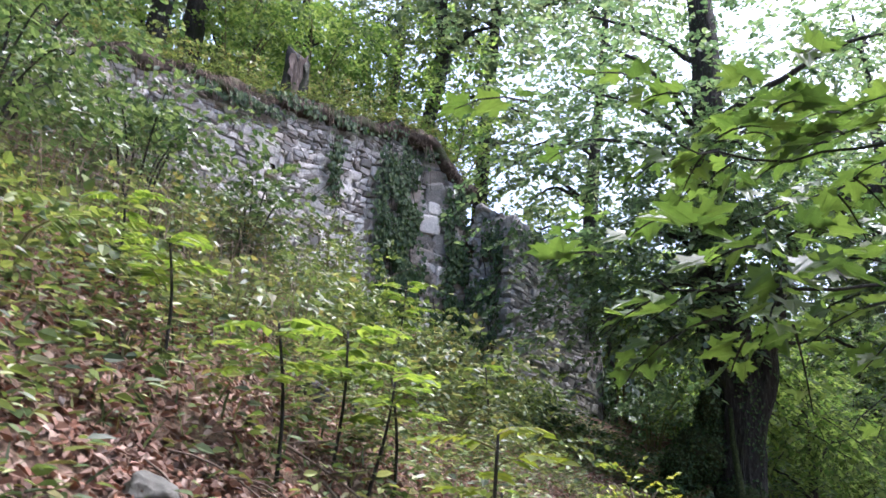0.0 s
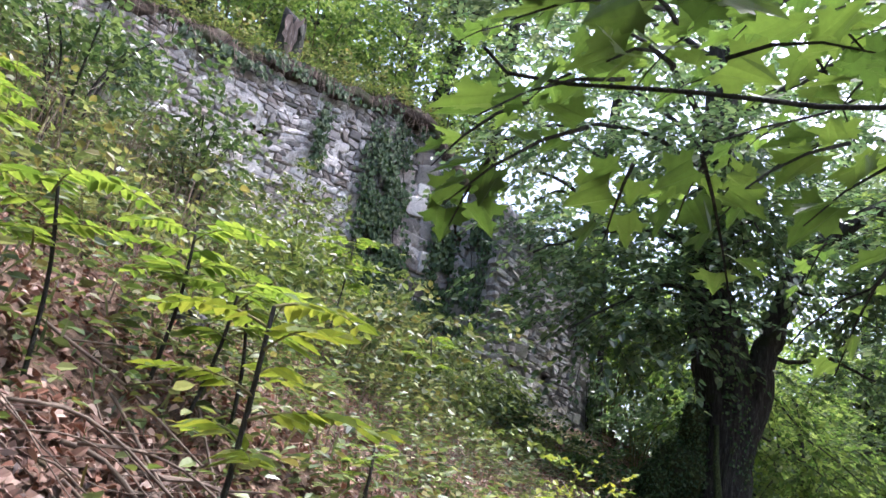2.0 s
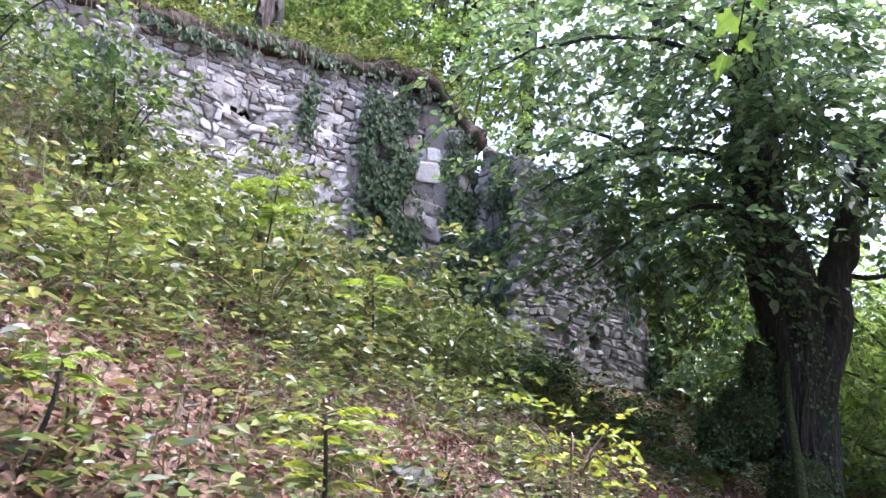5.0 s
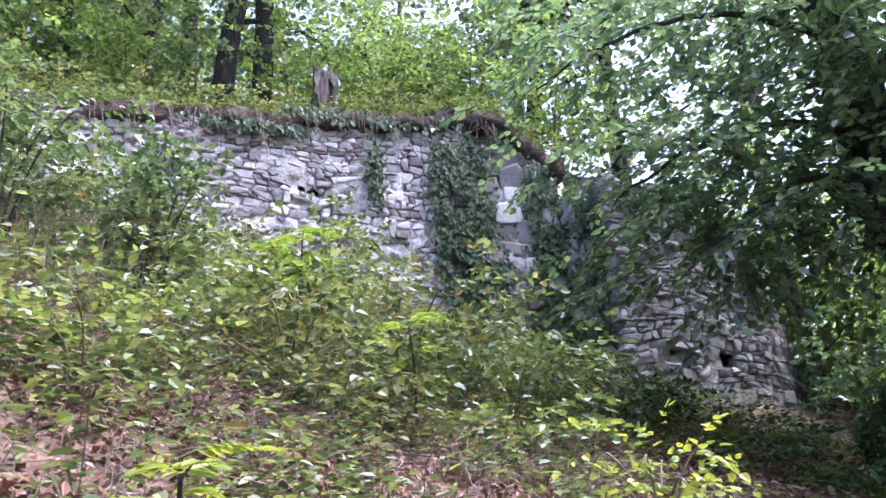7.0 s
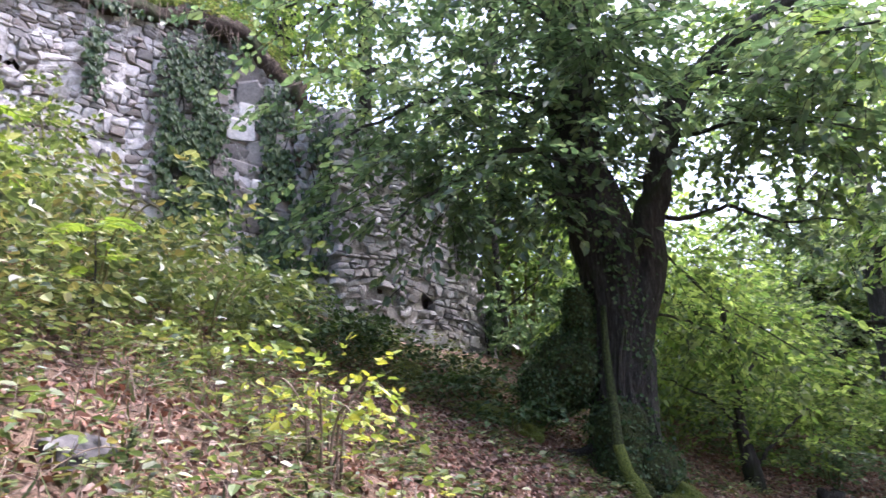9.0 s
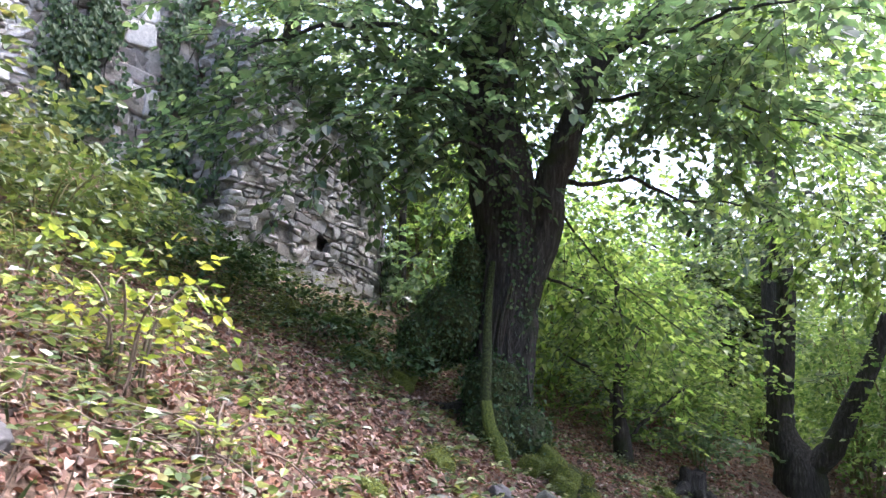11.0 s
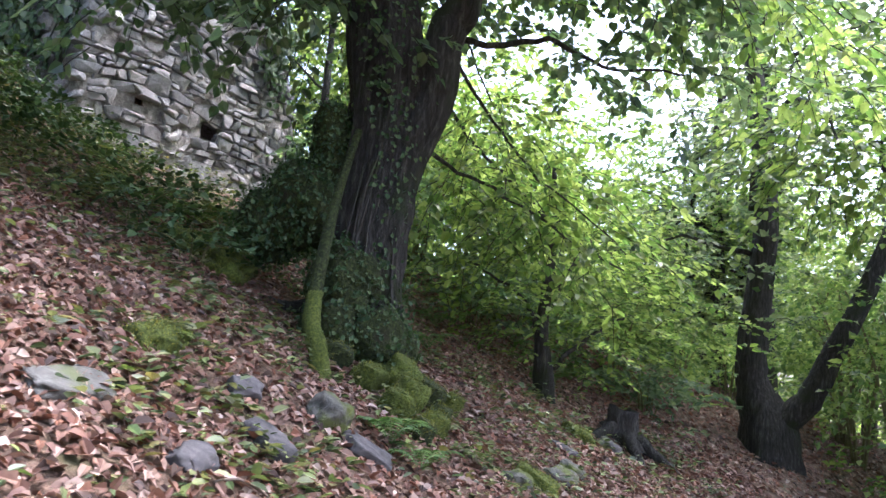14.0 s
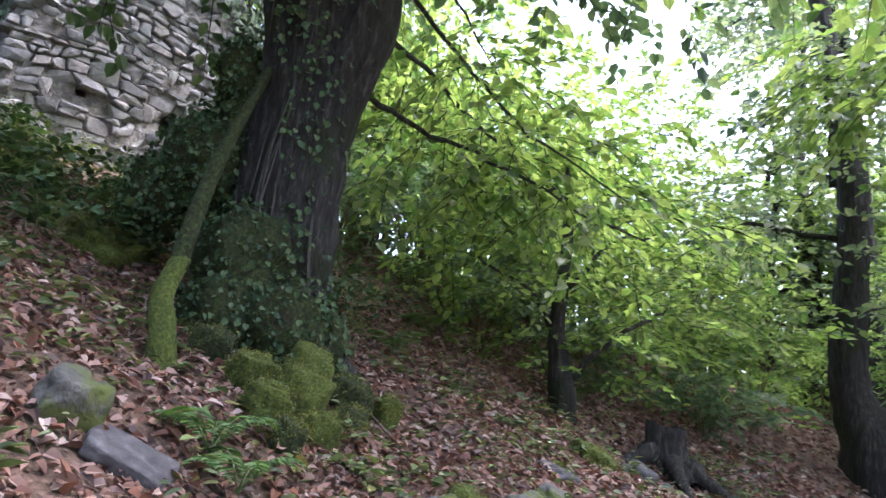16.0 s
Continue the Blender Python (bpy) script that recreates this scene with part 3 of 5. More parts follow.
lime = tree("old_tree", "old twin-stemmed tree with dark bark, ivy and mossy foot", (4.6, 6.35, 1.3),
            [(4.62, 6.36, 0.7), (4.62, 6.38, 1.5), (4.58, 6.45, 2.3), (4.63, 6.45, 3.1), (4.58, 6.5, 3.9), (4.42, 6.62, 4.9), (4.45, 6.6, 6.6), (4.5, 6.7, 9.5), (4.2, 7.0, 13.0)],
            (0.40, 0.31, 0.28, 0.29, 0.34, 0.26, 0.23, 0.19, 0.1),
            [([(4.66, 6.38, 1.7), (4.72, 6.36, 2.5), (4.9, 6.28, 3.4), (4.96, 6.22, 4.1), (5.08, 6.13, 4.62), (5.36, 5.93, 5.49), (6.24, 5.31, 6.3), (7.4, 4.7, 7.2), (8.8, 4.4, 8.2)], 0.24, 170, (0.8, 0.8, 0.6), 0.55),
             ([(5.05, 6.25, 4.1), (5.77, 5.94, 4.11), (6.22, 5.65, 3.94), (6.8, 5.28, 3.85)], 0.035, 25, (0.3, 0.3, 0.2), 0.5),
             # Boughs to the right use the brighter leaf as painted backlight.
             ([(5.1, 6.5, 4.2), (5.97, 7.02, 3.89), (6.51, 6.65, 3.2), (7.11, 6.23, 2.67)], 0.022, 60, (0.35, 0.35, 0.25), 0.3, L_BRIGHT),
             ([(4.9, 6.6, 3.2), (5.6, 7.1, 3.36), (6.4, 6.9, 3.05), (7.21, 6.37, 2.5)], 0.028, 70, (0.4, 0.45, 0.3), 0.3, L_BRIGHT),
             ([(4.9, 6.7, 3.9), (6.0, 7.8, 3.9), (7.2, 8.3, 3.5), (8.4, 8.4, 2.8)], 0.03, 110, (0.55, 0.55, 0.5), 0.2, L_BRIGHT),
             ([(4.9, 6.7, 4.9), (5.6, 7.8, 5.3), (6.5, 8.7, 5.2), (7.2, 9.2, 4.6)], 0.03, 110, (0.5, 0.5, 0.6), 0.2, L_BRIGHT),
             ([(4.45, 6.6, 5.2), (3.6, 6.5, 5.5), (2.6, 6.4, 5.2), (1.7, 6.6, 4.75)], 0.05, 130, (0.35, 0.45, 0.3), 0.15),
             ([(4.4, 6.5, 4.6), (3.6, 6.2, 4.6), (2.9, 6.1, 4.2), (2.2, 6.2, 3.7)], 0.04, 150, (0.45, 0.4, 0.26), 0.2),
             ([(4.4, 6.4, 4.3), (3.8, 6.0, 4.2), (3.4, 5.8, 3.9)], 0.03, 60, (0.35, 0.35, 0.22), 0.2),
             ([(4.4, 6.5, 6.2), (3.4, 6.2, 6.6), (2.3, 6.2, 6.5), (1.2, 6.4, 6.0)], 0.05, 110, (0.5, 0.5, 0.4), 0.2),
             ([(4.5, 6.6, 6.0), (5.0, 6.9, 6.8), (5.6, 7.4, 7.2)], 0.04, 120, (0.5, 0.5, 0.5), 0.1),
             ([(4.5, 6.6, 4.8), (4.9, 7.2, 5.5), (5.3, 7.9, 5.8)], 0.03, 110, (0.4, 0.4, 0.5), 0.1),
             ([(4.4, 6.4, 6.8), (3.8, 5.6, 6.6), (3.4, 4.9, 6.2)], 0.04, 120, (0.5, 0.5, 0.35), 0.2),
             ([(4.5, 6.4, 5.4), (4.0, 5.7, 5.5), (3.7, 5.2, 5.2)], 0.03, 90, (0.35, 0.35, 0.3), 0.25),
             ([(4.45, 6.6, 7.0), (3.2, 6.0, 7.6), (2.0, 5.6, 7.8)], 0.06, 80, (0.7, 0.7, 0.5), 0.3),
             ([(4.6, 6.5, 7.6), (5.6, 5.6, 8.4), (6.8, 4.6, 8.8)], 0.06, 170, (0.9, 0.9, 0.6), 0.3),
             ([(4.5, 6.7, 8.6), (4.2, 7.6, 9.6), (3.6, 8.6, 10.4)], 0.07, 220, (1.2, 1.2, 0.8), 0.2),
             ([(5.2, 6.05, 5.0), (5.6, 5.4, 5.0), (6.0, 4.8, 4.7), (6.5, 4.2, 4.4)], 0.03, 130, (0.45, 0.45, 0.25), 0.2),
             ([(5.6, 5.8, 5.7), (6.4, 5.3, 5.4), (7.2, 4.9, 5.0), (8.0, 4.6, 4.6)], 0.03, 150, (0.5, 0.5, 0.35), 0.2, L_BRIGHT),
             ([(5.5, 5.8, 5.6), (5.6, 4.8, 5.3), (5.5, 3.8, 4.9), (5.3, 3.0, 4.6)], 0.03, 130, (0.5, 0.45, 0.3), 0.2),
             ([(4.45, 6.6, 6.8), (3.6, 7.2, 7.8), (2.6, 7.8, 8.2)], 0.05, 70, (0.8, 0.7, 0.6), 0.2),
             ([(4.5, 6.6, 6.4), (5.4, 6.9, 7.6), (6.4, 7.0, 8.4)], 0.05, 110, (0.8, 0.8, 0.7), 0.15),
             ([(4.5, 6.6, 5.6), (5.1, 7.0, 6.0), (6.1, 7.0, 6.3), (7.0, 6.8, 6.2)], 0.04, 150, (0.6, 0.6, 0.5), 0.15),
             ([(6.2, 5.3, 6.3), (7.2, 5.6, 6.6), (8.2, 5.8, 6.4)], 0.04, 150, (0.7, 0.7, 0.5), 0.1, L_BRIGHT)],
            L_LINDEN, 0.098, 11, 0.42, 21)

def beyond(pts):
    return [(3.0 + 1.13 * (x - 3.0), 1.08 + 1.13 * (y - 1.08), 1.12 + 1.13 * (z - 1.0)) for x, y, z in pts]


right_tree = tree("forked_tree", "dark tree forking low into two curved stems", (11.6, 8.35, float(ground_z(11.6, 8.35))),
                  beyond([(10.62, 7.44, -0.6), (10.6, 7.47, 0.3), (10.56, 7.53, 1.02), (10.46, 7.66, 1.5), (10.45, 7.68, 2.0), (10.5, 7.62, 2.9), (10.55, 7.6, 3.9), (10.6, 7.9, 6.0), (10.4, 8.2, 9.0)]),
                  (0.55, 0.42, 0.36, 0.22, 0.20, 0.18, 0.16, 0.13, 0.06),
                  [(beyond(p), *rest) for p, *rest in (
                      ([(10.58, 7.5, 0.85), (10.82, 7.2, 1.15), (11.05, 6.9, 1.85), (11.3, 6.56, 2.9), (11.7, 6.2, 4.5), (12.2, 5.8, 6.5)], 0.23, 190, (1.0, 1.0, 0.9), 0.45),
                      ([(10.4, 7.7, 3.8), (9.9, 7.2, 4.6), (9.5, 6.7, 5.0)], 0.05, 110, (0.55, 0.55, 0.5), 0.2),
                      ([(10.5, 7.8, 5.0), (11.3, 8.6, 6.0), (12.0, 9.4, 6.6)], 0.06, 160, (1.0, 1.0, 0.7), 0.2),
                      ([(10.5, 7.9, 6.5), (9.9, 7.3, 7.5), (9.6, 6.6, 8.2)], 0.06, 120, (0.8, 0.8, 0.7), 0.2),
                      ([(10.42, 7.7, 3.2), (9.7, 8.2, 3.3), (9.2, 8.6, 2.9)], 0.04, 60, (0.5, 0.5, 0.4), 0.3),
                      ([(10.45, 7.7, 4.4), (9.6, 6.6, 4.7), (8.9, 5.8, 4.2), (8.5, 5.3, 3.6)], 0.04, 150, (0.5, 0.5, 0.4), 0.25, L_BRIGHT),
                      ([(11.4, 6.4, 3.6), (10.4, 5.9, 4.2), (9.7, 5.4, 4.0), (9.2, 5.0, 3.4)], 0.04, 140, (0.5, 0.5, 0.4), 0.2, L_BRIGHT))],
                  L_FOREST, 0.11, 9, 0.45, 31)

sapling = tree("young_hornbeam", "small leafy tree on a short dark stem", (7.2, 7.55, 1.0),
               [(7.2, 7.55, 0.7), (7.2, 7.55, 1.3), (7.15, 7.6, 1.9), (7.3, 7.75, 2.8), (7.4, 8.0, 4.0)], (0.17, 0.12, 0.07, 0.05, 0.02),
               [([(7.2, 7.55, 1.4), (7.6, 7.4, 1.9), (8.2, 7.4, 2.2)], 0.03, 90, (0.35, 0.4, 0.25), 0.3),
                ([(7.2, 7.6, 1.7), (6.8, 7.8, 2.2), (6.4, 8.2, 2.5)], 0.03, 90, (0.35, 0.4, 0.3), 0.3),
                ([(7.3, 7.7, 2.3), (7.9, 8.0, 2.8), (8.6, 8.2, 3.0)], 0.03, 110, (0.5, 0.5, 0.35), 0.2),
                ([(7.35, 7.8, 3.0), (7.3, 8.4, 3.6), (7.0, 9.0, 4.0)], 0.03, 110, (0.5, 0.5, 0.4), 0.2)],
               L_BRIGHT, 0.075, 11, 0.35, 41, sides=9)


tree("slim_tree", "slim young tree beside the broken wall end", (5.25, 10.35, float(ground_z(5.25, 10.35))),
     [(5.25, 10.35, float(ground_z(5.25, 10.35)) - 0.1), (5.22, 10.35, 3.6), (5.15, 10.4, 5.0), (5.1, 10.5, 7.5)], (0.07, 0.06, 0.05, 0.02),
     [([(5.2, 10.35, 3.9), (5.8, 10.2, 4.4), (6.4, 10.2, 4.5)], 0.02, 40, (0.4, 0.4, 0.3), 0.2), ([(5.15, 10.4, 5.0), (4.7, 10.9, 5.6), (4.3, 11.3, 5.9)], 0.02, 50, (0.5, 0.5, 0.4), 0.2),
      ([(5.1, 10.5, 6.0), (5.6, 10.9, 6.8), (6.0, 11.2, 7.2)], 0.02, 60, (0.6, 0.6, 0.5), 0.1)], L_BRIGHT, 0.09, 8, 0.4, 45, sides=8)
# ---- forest behind ----
def forest_tree(name, label, seed, height, spread, leaf, group, count):
    rg = np.random.default_rng(seed)
    trunk = [(0, 0, -0.6)] + [(0.25 * rg.standard_normal() * k / 4, 0.25 * rg.standard_normal() * k / 4, height * k / 5) for k in range(1, 6)]
    boughs = []
    for k in range(11):
        z = height * rg.uniform(0.22, 0.95)
        a = rg.uniform(0, 2 * np.pi)
        r = spread * (1.15 - 0.6 * z / height) * rg.uniform(0.6, 1.1)
        boughs.append(([(0, 0, z), (math.cos(a) * r * 0.5, math.sin(a) * r * 0.5, z + 0.5), (math.cos(a) * r, math.sin(a) * r, z + rg.uniform(-0.3, 0.8))], 0.07, count, (0.7, 0.7, 0.5), 0.1))
    return tree(name, label, (0, 0, 0), trunk, (0.28, 0.2, 0.17, 0.13, 0.09, 0.04), boughs, leaf, 0.17, 8, 0.7, seed, group, 8, None, 0.4, DIAMOND, DIAMOND_F, False)


protos = [forest_tree("forest_tree", "slender forest tree with loose green crown", 51, 13.0, 2.8, L_FOREST, "trees of the wood", 55),
          forest_tree("forest_tree", "tall forest tree with a thin leafy crown", 52, 16.0, 3.2, L_FOREST, "trees of the wood", 62),
          forest_tree("forest_tree", "light green young forest tree", 53, 9.0, 2.4, L_BRIGHT, "trees of the wood", 48)]
rg = np.random.default_rng(77)
spots = [(-4.1, 12.0), (-3.5, 12.4), (-7.0, 11.5), (-1.0, 17.5), (1.8, 13.5), (4.2, 15.0), (6.5, 13.5), (-9.5, 9.5), (16.5, 12.5), (18.5, 7.0), (14.5, 5.0), (-6.0, 15.0), (-2.0, 18.0), (2.5, 18.5), (20.0, 16.0), (16.0, 14.0), (18.0, 9.0), (16.5, 1.5)]
while len(spots) < 48:
    a, r = rg.uniform(-0.6, 2.9), rg.uniform(17, 42)
    if not 0.80 < a < 1.16:
        spots.append((3.5 + r * math.cos(a), 1.5 + r * math.sin(a)))
# Unseen trees behind the camera, added to close off the light.
for a in (3.6, 4.0, 4.5, 5.0, 5.4):
    spots.append((1 + 11 * math.cos(a), 11 * math.sin(a)))
# Nearer unseen trees, added to cast shade on the start of the path.
spots += [(-8.0, -2.0), (-7.0, -6.4), (-9.0, 2.2), (-2.2, -7.6), (1.5, -8.0), (5.5, -6.0)]
far = [(3.5 + r * math.cos(a), 1.5 + r * math.sin(a)) for a, r in zip(rg.uniform(0.2, 1.2, 12), rg.uniform(28, 46, 12))]
far += [(3.5 + r * math.cos(a), 1.5 + r * math.sin(a)) for a, r in zip(rg.uniform(0.05, 0.82, 20), rg.uniform(20, 36, 20))]
for x, y in far:
    copy_thing(protos[2], Matrix.LocRotScale((x, y, float(ground_z(x, y)) - 0.1), Euler((0, 0, rg.uniform(0, 6.28))), None))
gap = (math.sin(radians(34.5)), math.cos(radians(34.5)))
spots = spots[:3] + [(x, y) for x, y in spots[3:] if not (abs((x - 3.8) * gap[1] - (y - 1.6) * gap[0]) < 3.2 and (x - 3.8) * gap[0] + (y - 1.6) * gap[1] > 5)]
for k, (x, y) in enumerate(spots):
    s = rg.uniform(0.85, 1.2)
    m = Matrix.LocRotScale((x, y, float(ground_z(x, y)) - 0.1), Euler((rg.normal(0, 0.03), rg.normal(0, 0.03), rg.uniform(0, 6.28))), None)
    src = protos[int(rg.integers(3))] if k > 2 else protos[k]
    if k < 3:
        src.matrix_basis = m
    else:
        copy_thing(src, m)


# ---- shrubs and small plants ----
def bush(name, label, x, y, radius, height, n, leaf, size, seed, group="", per=8, stems=6, lean=(0.0, 0.0), shape=OVATE, faces=OVATE_F, stem_mat=None, category="bush", twig=0.3, flat=0.45):
    rg = np.random.default_rng(seed)
    z0 = float(ground_z(x, y))
    t = thing(name, (x, y, z0), label, category, group)
    crown = Geo()
    for k in range(stems):
        a = 2 * np.pi * (k + rg.random()) / stems
        r = radius * rg.uniform(0.55, 1.05)
        hh = height * rg.uniform(0.65, 1.05)
        ex, ey = x + lean[0] + math.cos(a) * r, y + lean[1] + math.sin(a) * r
        line = smooth_line([(x + 0.08 * math.cos(a), y + 0.08 * math.sin(a), z0 - 0.05), (x + (ex - x) * 0.35, y + (ey - y) * 0.35, z0 + hh * 0.6),
                            (x + (ex - x) * 0.75, y + (ey - y) * 0.75, z0 + hh * 0.95), (ex, ey, max(z0 + hh * 0.85, float(ground_z(ex, ey)) + 0.1))], 12)
        s = Geo()
        tube(s, line, np.linspace(0.006 + 0.006 * height, 0.003, 12), 5)
        part("stem", s, stem_mat or M_GREENTWIG, t, smooth=True)
        m = max(n // stems, 1)
        O, D = along(rg, line, m, 0.2, (radius * 0.28, radius * 0.28, height * 0.16), 0.1)
        O[:, 2] = np.maximum(O[:, 2], ground_z(O[:, 0], O[:, 1]) + 0.06)
        sprays(crown, rg, O, D, twig * (0.6 + 0.8 * rg.random(m)), per, size, 0.35, flat, shape, faces)
    part("foliage", crown, leaf, t)
    return t


BRAMBLE = "loose bramble bush with mid-green leaves on the slope"
for k, (x, y, r, h, n) in enumerate([(-1.2, 5.2, 0.7, 0.72, 130), (-0.3, 4.9, 0.7, 0.68, 140), (0.45, 5.3, 0.55, 0.6, 110), (-0.2, 6.2, 0.7, 0.62, 110), (0.75, 6.2, 0.45, 0.42, 60),
                                     (-2.4, 5.5, 0.75, 0.75, 110), (-1.6, 6.4, 0.7, 0.6, 100), (0.1, 7.4, 0.5, 0.35, 50), (-1.9, 4.2, 0.5, 0.4, 60), (-0.9, 4.1, 0.5, 0.45, 70)]):
    bush("bramble_bush", BRAMBLE, x, y, r, h, n, L_BUSH if k % 2 else L_FRESH, 0.064, 200 + k, "brambles on the slope", 11, shape=OVATE * (1, 0.8), flat=0.7)
for k, (x, y, r, h, n) in enumerate([(-3.4, 5.0, 0.8, 1.3, 190), (-4.6, 4.9, 0.9, 1.9, 230), (-2.3, 5.4, 0.38, 1.2, 110), (-2.9, 6.3, 0.45, 0.6, 80), (-4.2, 6.6, 0.8, 0.7, 130), (-5.4, 6.0, 1.0, 1.8, 220), (-6.4, 4.4, 1.1, 2.4, 240), (-4.3, 3.4, 0.7, 1.0, 130)]):
    bush("dark_shrub", "dense dark green shrub below the ruined wall", x, y, r, h, n, L_SHRUB, 0.062, 230 + k, "shrubs below the wall", 10, 8, stem_mat=M_BARK)
for k, (x, y, r, h, n) in enumerate([(-1.0, 7.7, 0.3, 1.2, 80), (-0.55, 7.9, 0.3, 0.5, 40), (-2.2, 7.6, 0.5, 0.45, 50), (-3.1, 7.35, 0.45, 0.5, 55), (-4.1, 7.1, 0.55, 0.65, 80), (-5.1, 6.8, 0.7, 1.2, 110)]):
    bush("light_green_shrub", "thin light green shrub before the pale wall", x, y, r, h, n, L_FRESH, 0.06, 250 + k, "light shrubs at the wall foot", 9, 5)
# The dark ivy leaf stands in for the tree's shade on these shrubs.
for k, (x, y, r, h, n) in enumerate([(1.6, 8.2, 0.4, 0.4, 45), (2.2, 8.2, 0.45, 0.3, 50), (3.0, 7.9, 0.45, 0.22, 45), (2.0, 7.2, 0.5, 0.35, 55), (2.9, 7.0, 0.45, 0.25, 45), (3.7, 8.1, 0.4, 0.2, 40), (3.3, 6.4, 0.4, 0.25, 40), (4.7, 8.4, 0.4, 0.35, 50), (5.3, 7.6, 0.45, 0.4, 55), (1.5, 6.8, 0.5, 0.4, 60)]):
    bush("low_shrub", "low wall-foot shrub, tree shade put into its leaf colour", x, y, r, h, n, L_IVY, 0.06, 260 + k, "low shrubs in the shade", 8, 5)
for k, (x, y, r, h, n) in enumerate([(5.4, 9.4, 0.7, 1.2, 130), (6.4, 9.9, 0.8, 1.4, 140), (7.5, 9.6, 0.8, 1.2, 140), (8.6, 9.7, 0.8, 1.0, 120), (9.6, 9.2, 0.8, 1.2, 130), (10.6, 9.2, 0.8, 1.4, 130), (8.0, 8.6, 0.6, 0.7, 90), (9.2, 8.2, 0.6, 0.7, 90), (12.8, 10.2, 0.8, 1.1, 120), (13.0, 6.6, 0.7, 1.0, 100), (11.6, 5.4, 0.7, 1.0, 100), (6.9, 8.8, 0.6, 0.8, 90)]):
    # Some bushes get the bright leaf to lighten the lower right by colour.
    bush("thicket_bush", "leafy thicket bush at the edge of the wood", x, y, r, h, n, L_BRIGHT if k in (3, 4, 5, 8, 9, 10) else L_LINDEN, 0.085, 290 + k, "thicket on the far slope", 10, 7)
hazel = [bush("hazel_bush", "tall bright green bush lit from behind", 6.0, 11.2, 1.1, 3.4, 330, L_BRIGHT, 0.10, 281, "tall bushes of the wood", 9, 8, twig=0.45, shape=DIAMOND, faces=DIAMOND_F),
         bush("hazel_bush", "tall bright green bush lit from behind", 8.2, 10.4, 1.2, 3.0, 330, L_BRIGHT, 0.10, 282, "tall bushes of the wood", 9, 8, twig=0.45, shape=DIAMOND, faces=DIAMOND_F)]
rg = np.random.default_rng(5)
places = [(-5.6, 11.4), (-2.6, 12.2), (-1.0, 12.0), (0.6, 12.4), (-7.5, 10.6), (1.9, 11.6), (15.4, 12.4), (17.0, 9.4), (15.2, 9.8), (16.0, 6.6), (7.2, 12.0), (7.0, 10.9), (6.6, 12.7), (8.8, 12.6), (9.6, 10.4), (10.2, 12.0), (11.6, 9.8), (12.8, 10.8), (12.6, 7.0), (13.6, 6.0), (14.5, 9.0), (5.2, 13.0), (15.5, 4.0), (15.8, 7.5), (13.4, 3.4), (17.0, 11.0), (11.0, 14.0), (13.0, 13.0)]
while len(places) < 52:
    a, r = rg.uniform(-0.5, 2.7), rg.uniform(15, 30)
    places.append((2 + r * math.cos(a), 2 + r * math.sin(a)))
places = [(x, y) for x, y in places if abs((x - 2.64) * 0.686 - (y - 0.9) * 0.728) > 1.0]
for x, y in places:
    copy_thing(hazel[int(rg.integers(2))], Matrix.LocRotScale((x, y, float(ground_z(x, y))), Euler((0, 0, rg.uniform(0, 6.28))), None))

for k, (x, y, r, h, n) in enumerate([(-4.9, 9.2, 0.6, 0.6, 80), (-3.8, 9.4, 0.6, 0.5, 80), (-2.7, 9.8, 0.6, 0.6, 80), (-0.9, 10.2, 0.5, 0.5, 70), (0.1, 10.5, 0.6, 0.7, 80), (-6.0, 8.9, 0.7, 0.8, 90), (1.1, 10.4, 0.5, 0.8, 80)]):
    bush("terrace_shrub", "low green shrub growing on the wall terrace", x, y, r, h, n, L_BUSH, 0.07, 330 + k, "shrubs on the terrace", 9, 6)

for k, (x, y, r, h, n) in enumerate([(-2.5, 2.9, 0.5, 0.6, 90), (-1.6, 3.2, 0.45, 0.5, 80), (-0.6, 3.9, 0.45, 0.45, 80), (0.4, 4.4, 0.4, 0.45, 70), (-3.2, 3.6, 0.5, 0.8, 100), (-3.6, 1.6, 0.45, 0.5, 70)]):
    bush("slope_shrub", "small mid-green shrub among weeds and dry stalks", x, y, r, h * 0.7, int(n * 0.7), L_FRESH if k % 2 else L_BUSH, 0.055, 340 + k, "small shrubs on the open slope", 8, 6)


def yellow_bush():
    t = bush("yellowing_bush", "small bush with yellow autumn leaves and dry stems", 0.92, 3.55, 0.34, 0.48, 60, L_YELLOW, 0.05, 301, "", 5, 7, stem_mat=M_TWIG, twig=0.16)
    return t


yellow_bush()
bush("yellowing_bush", "low plant with a few yellow leaves", 1.25, 3.2, 0.22, 0.25, 10, L_YELLOW, 0.055, 302, "", 5, 4, stem_mat=M_TWIG, twig=0.15)


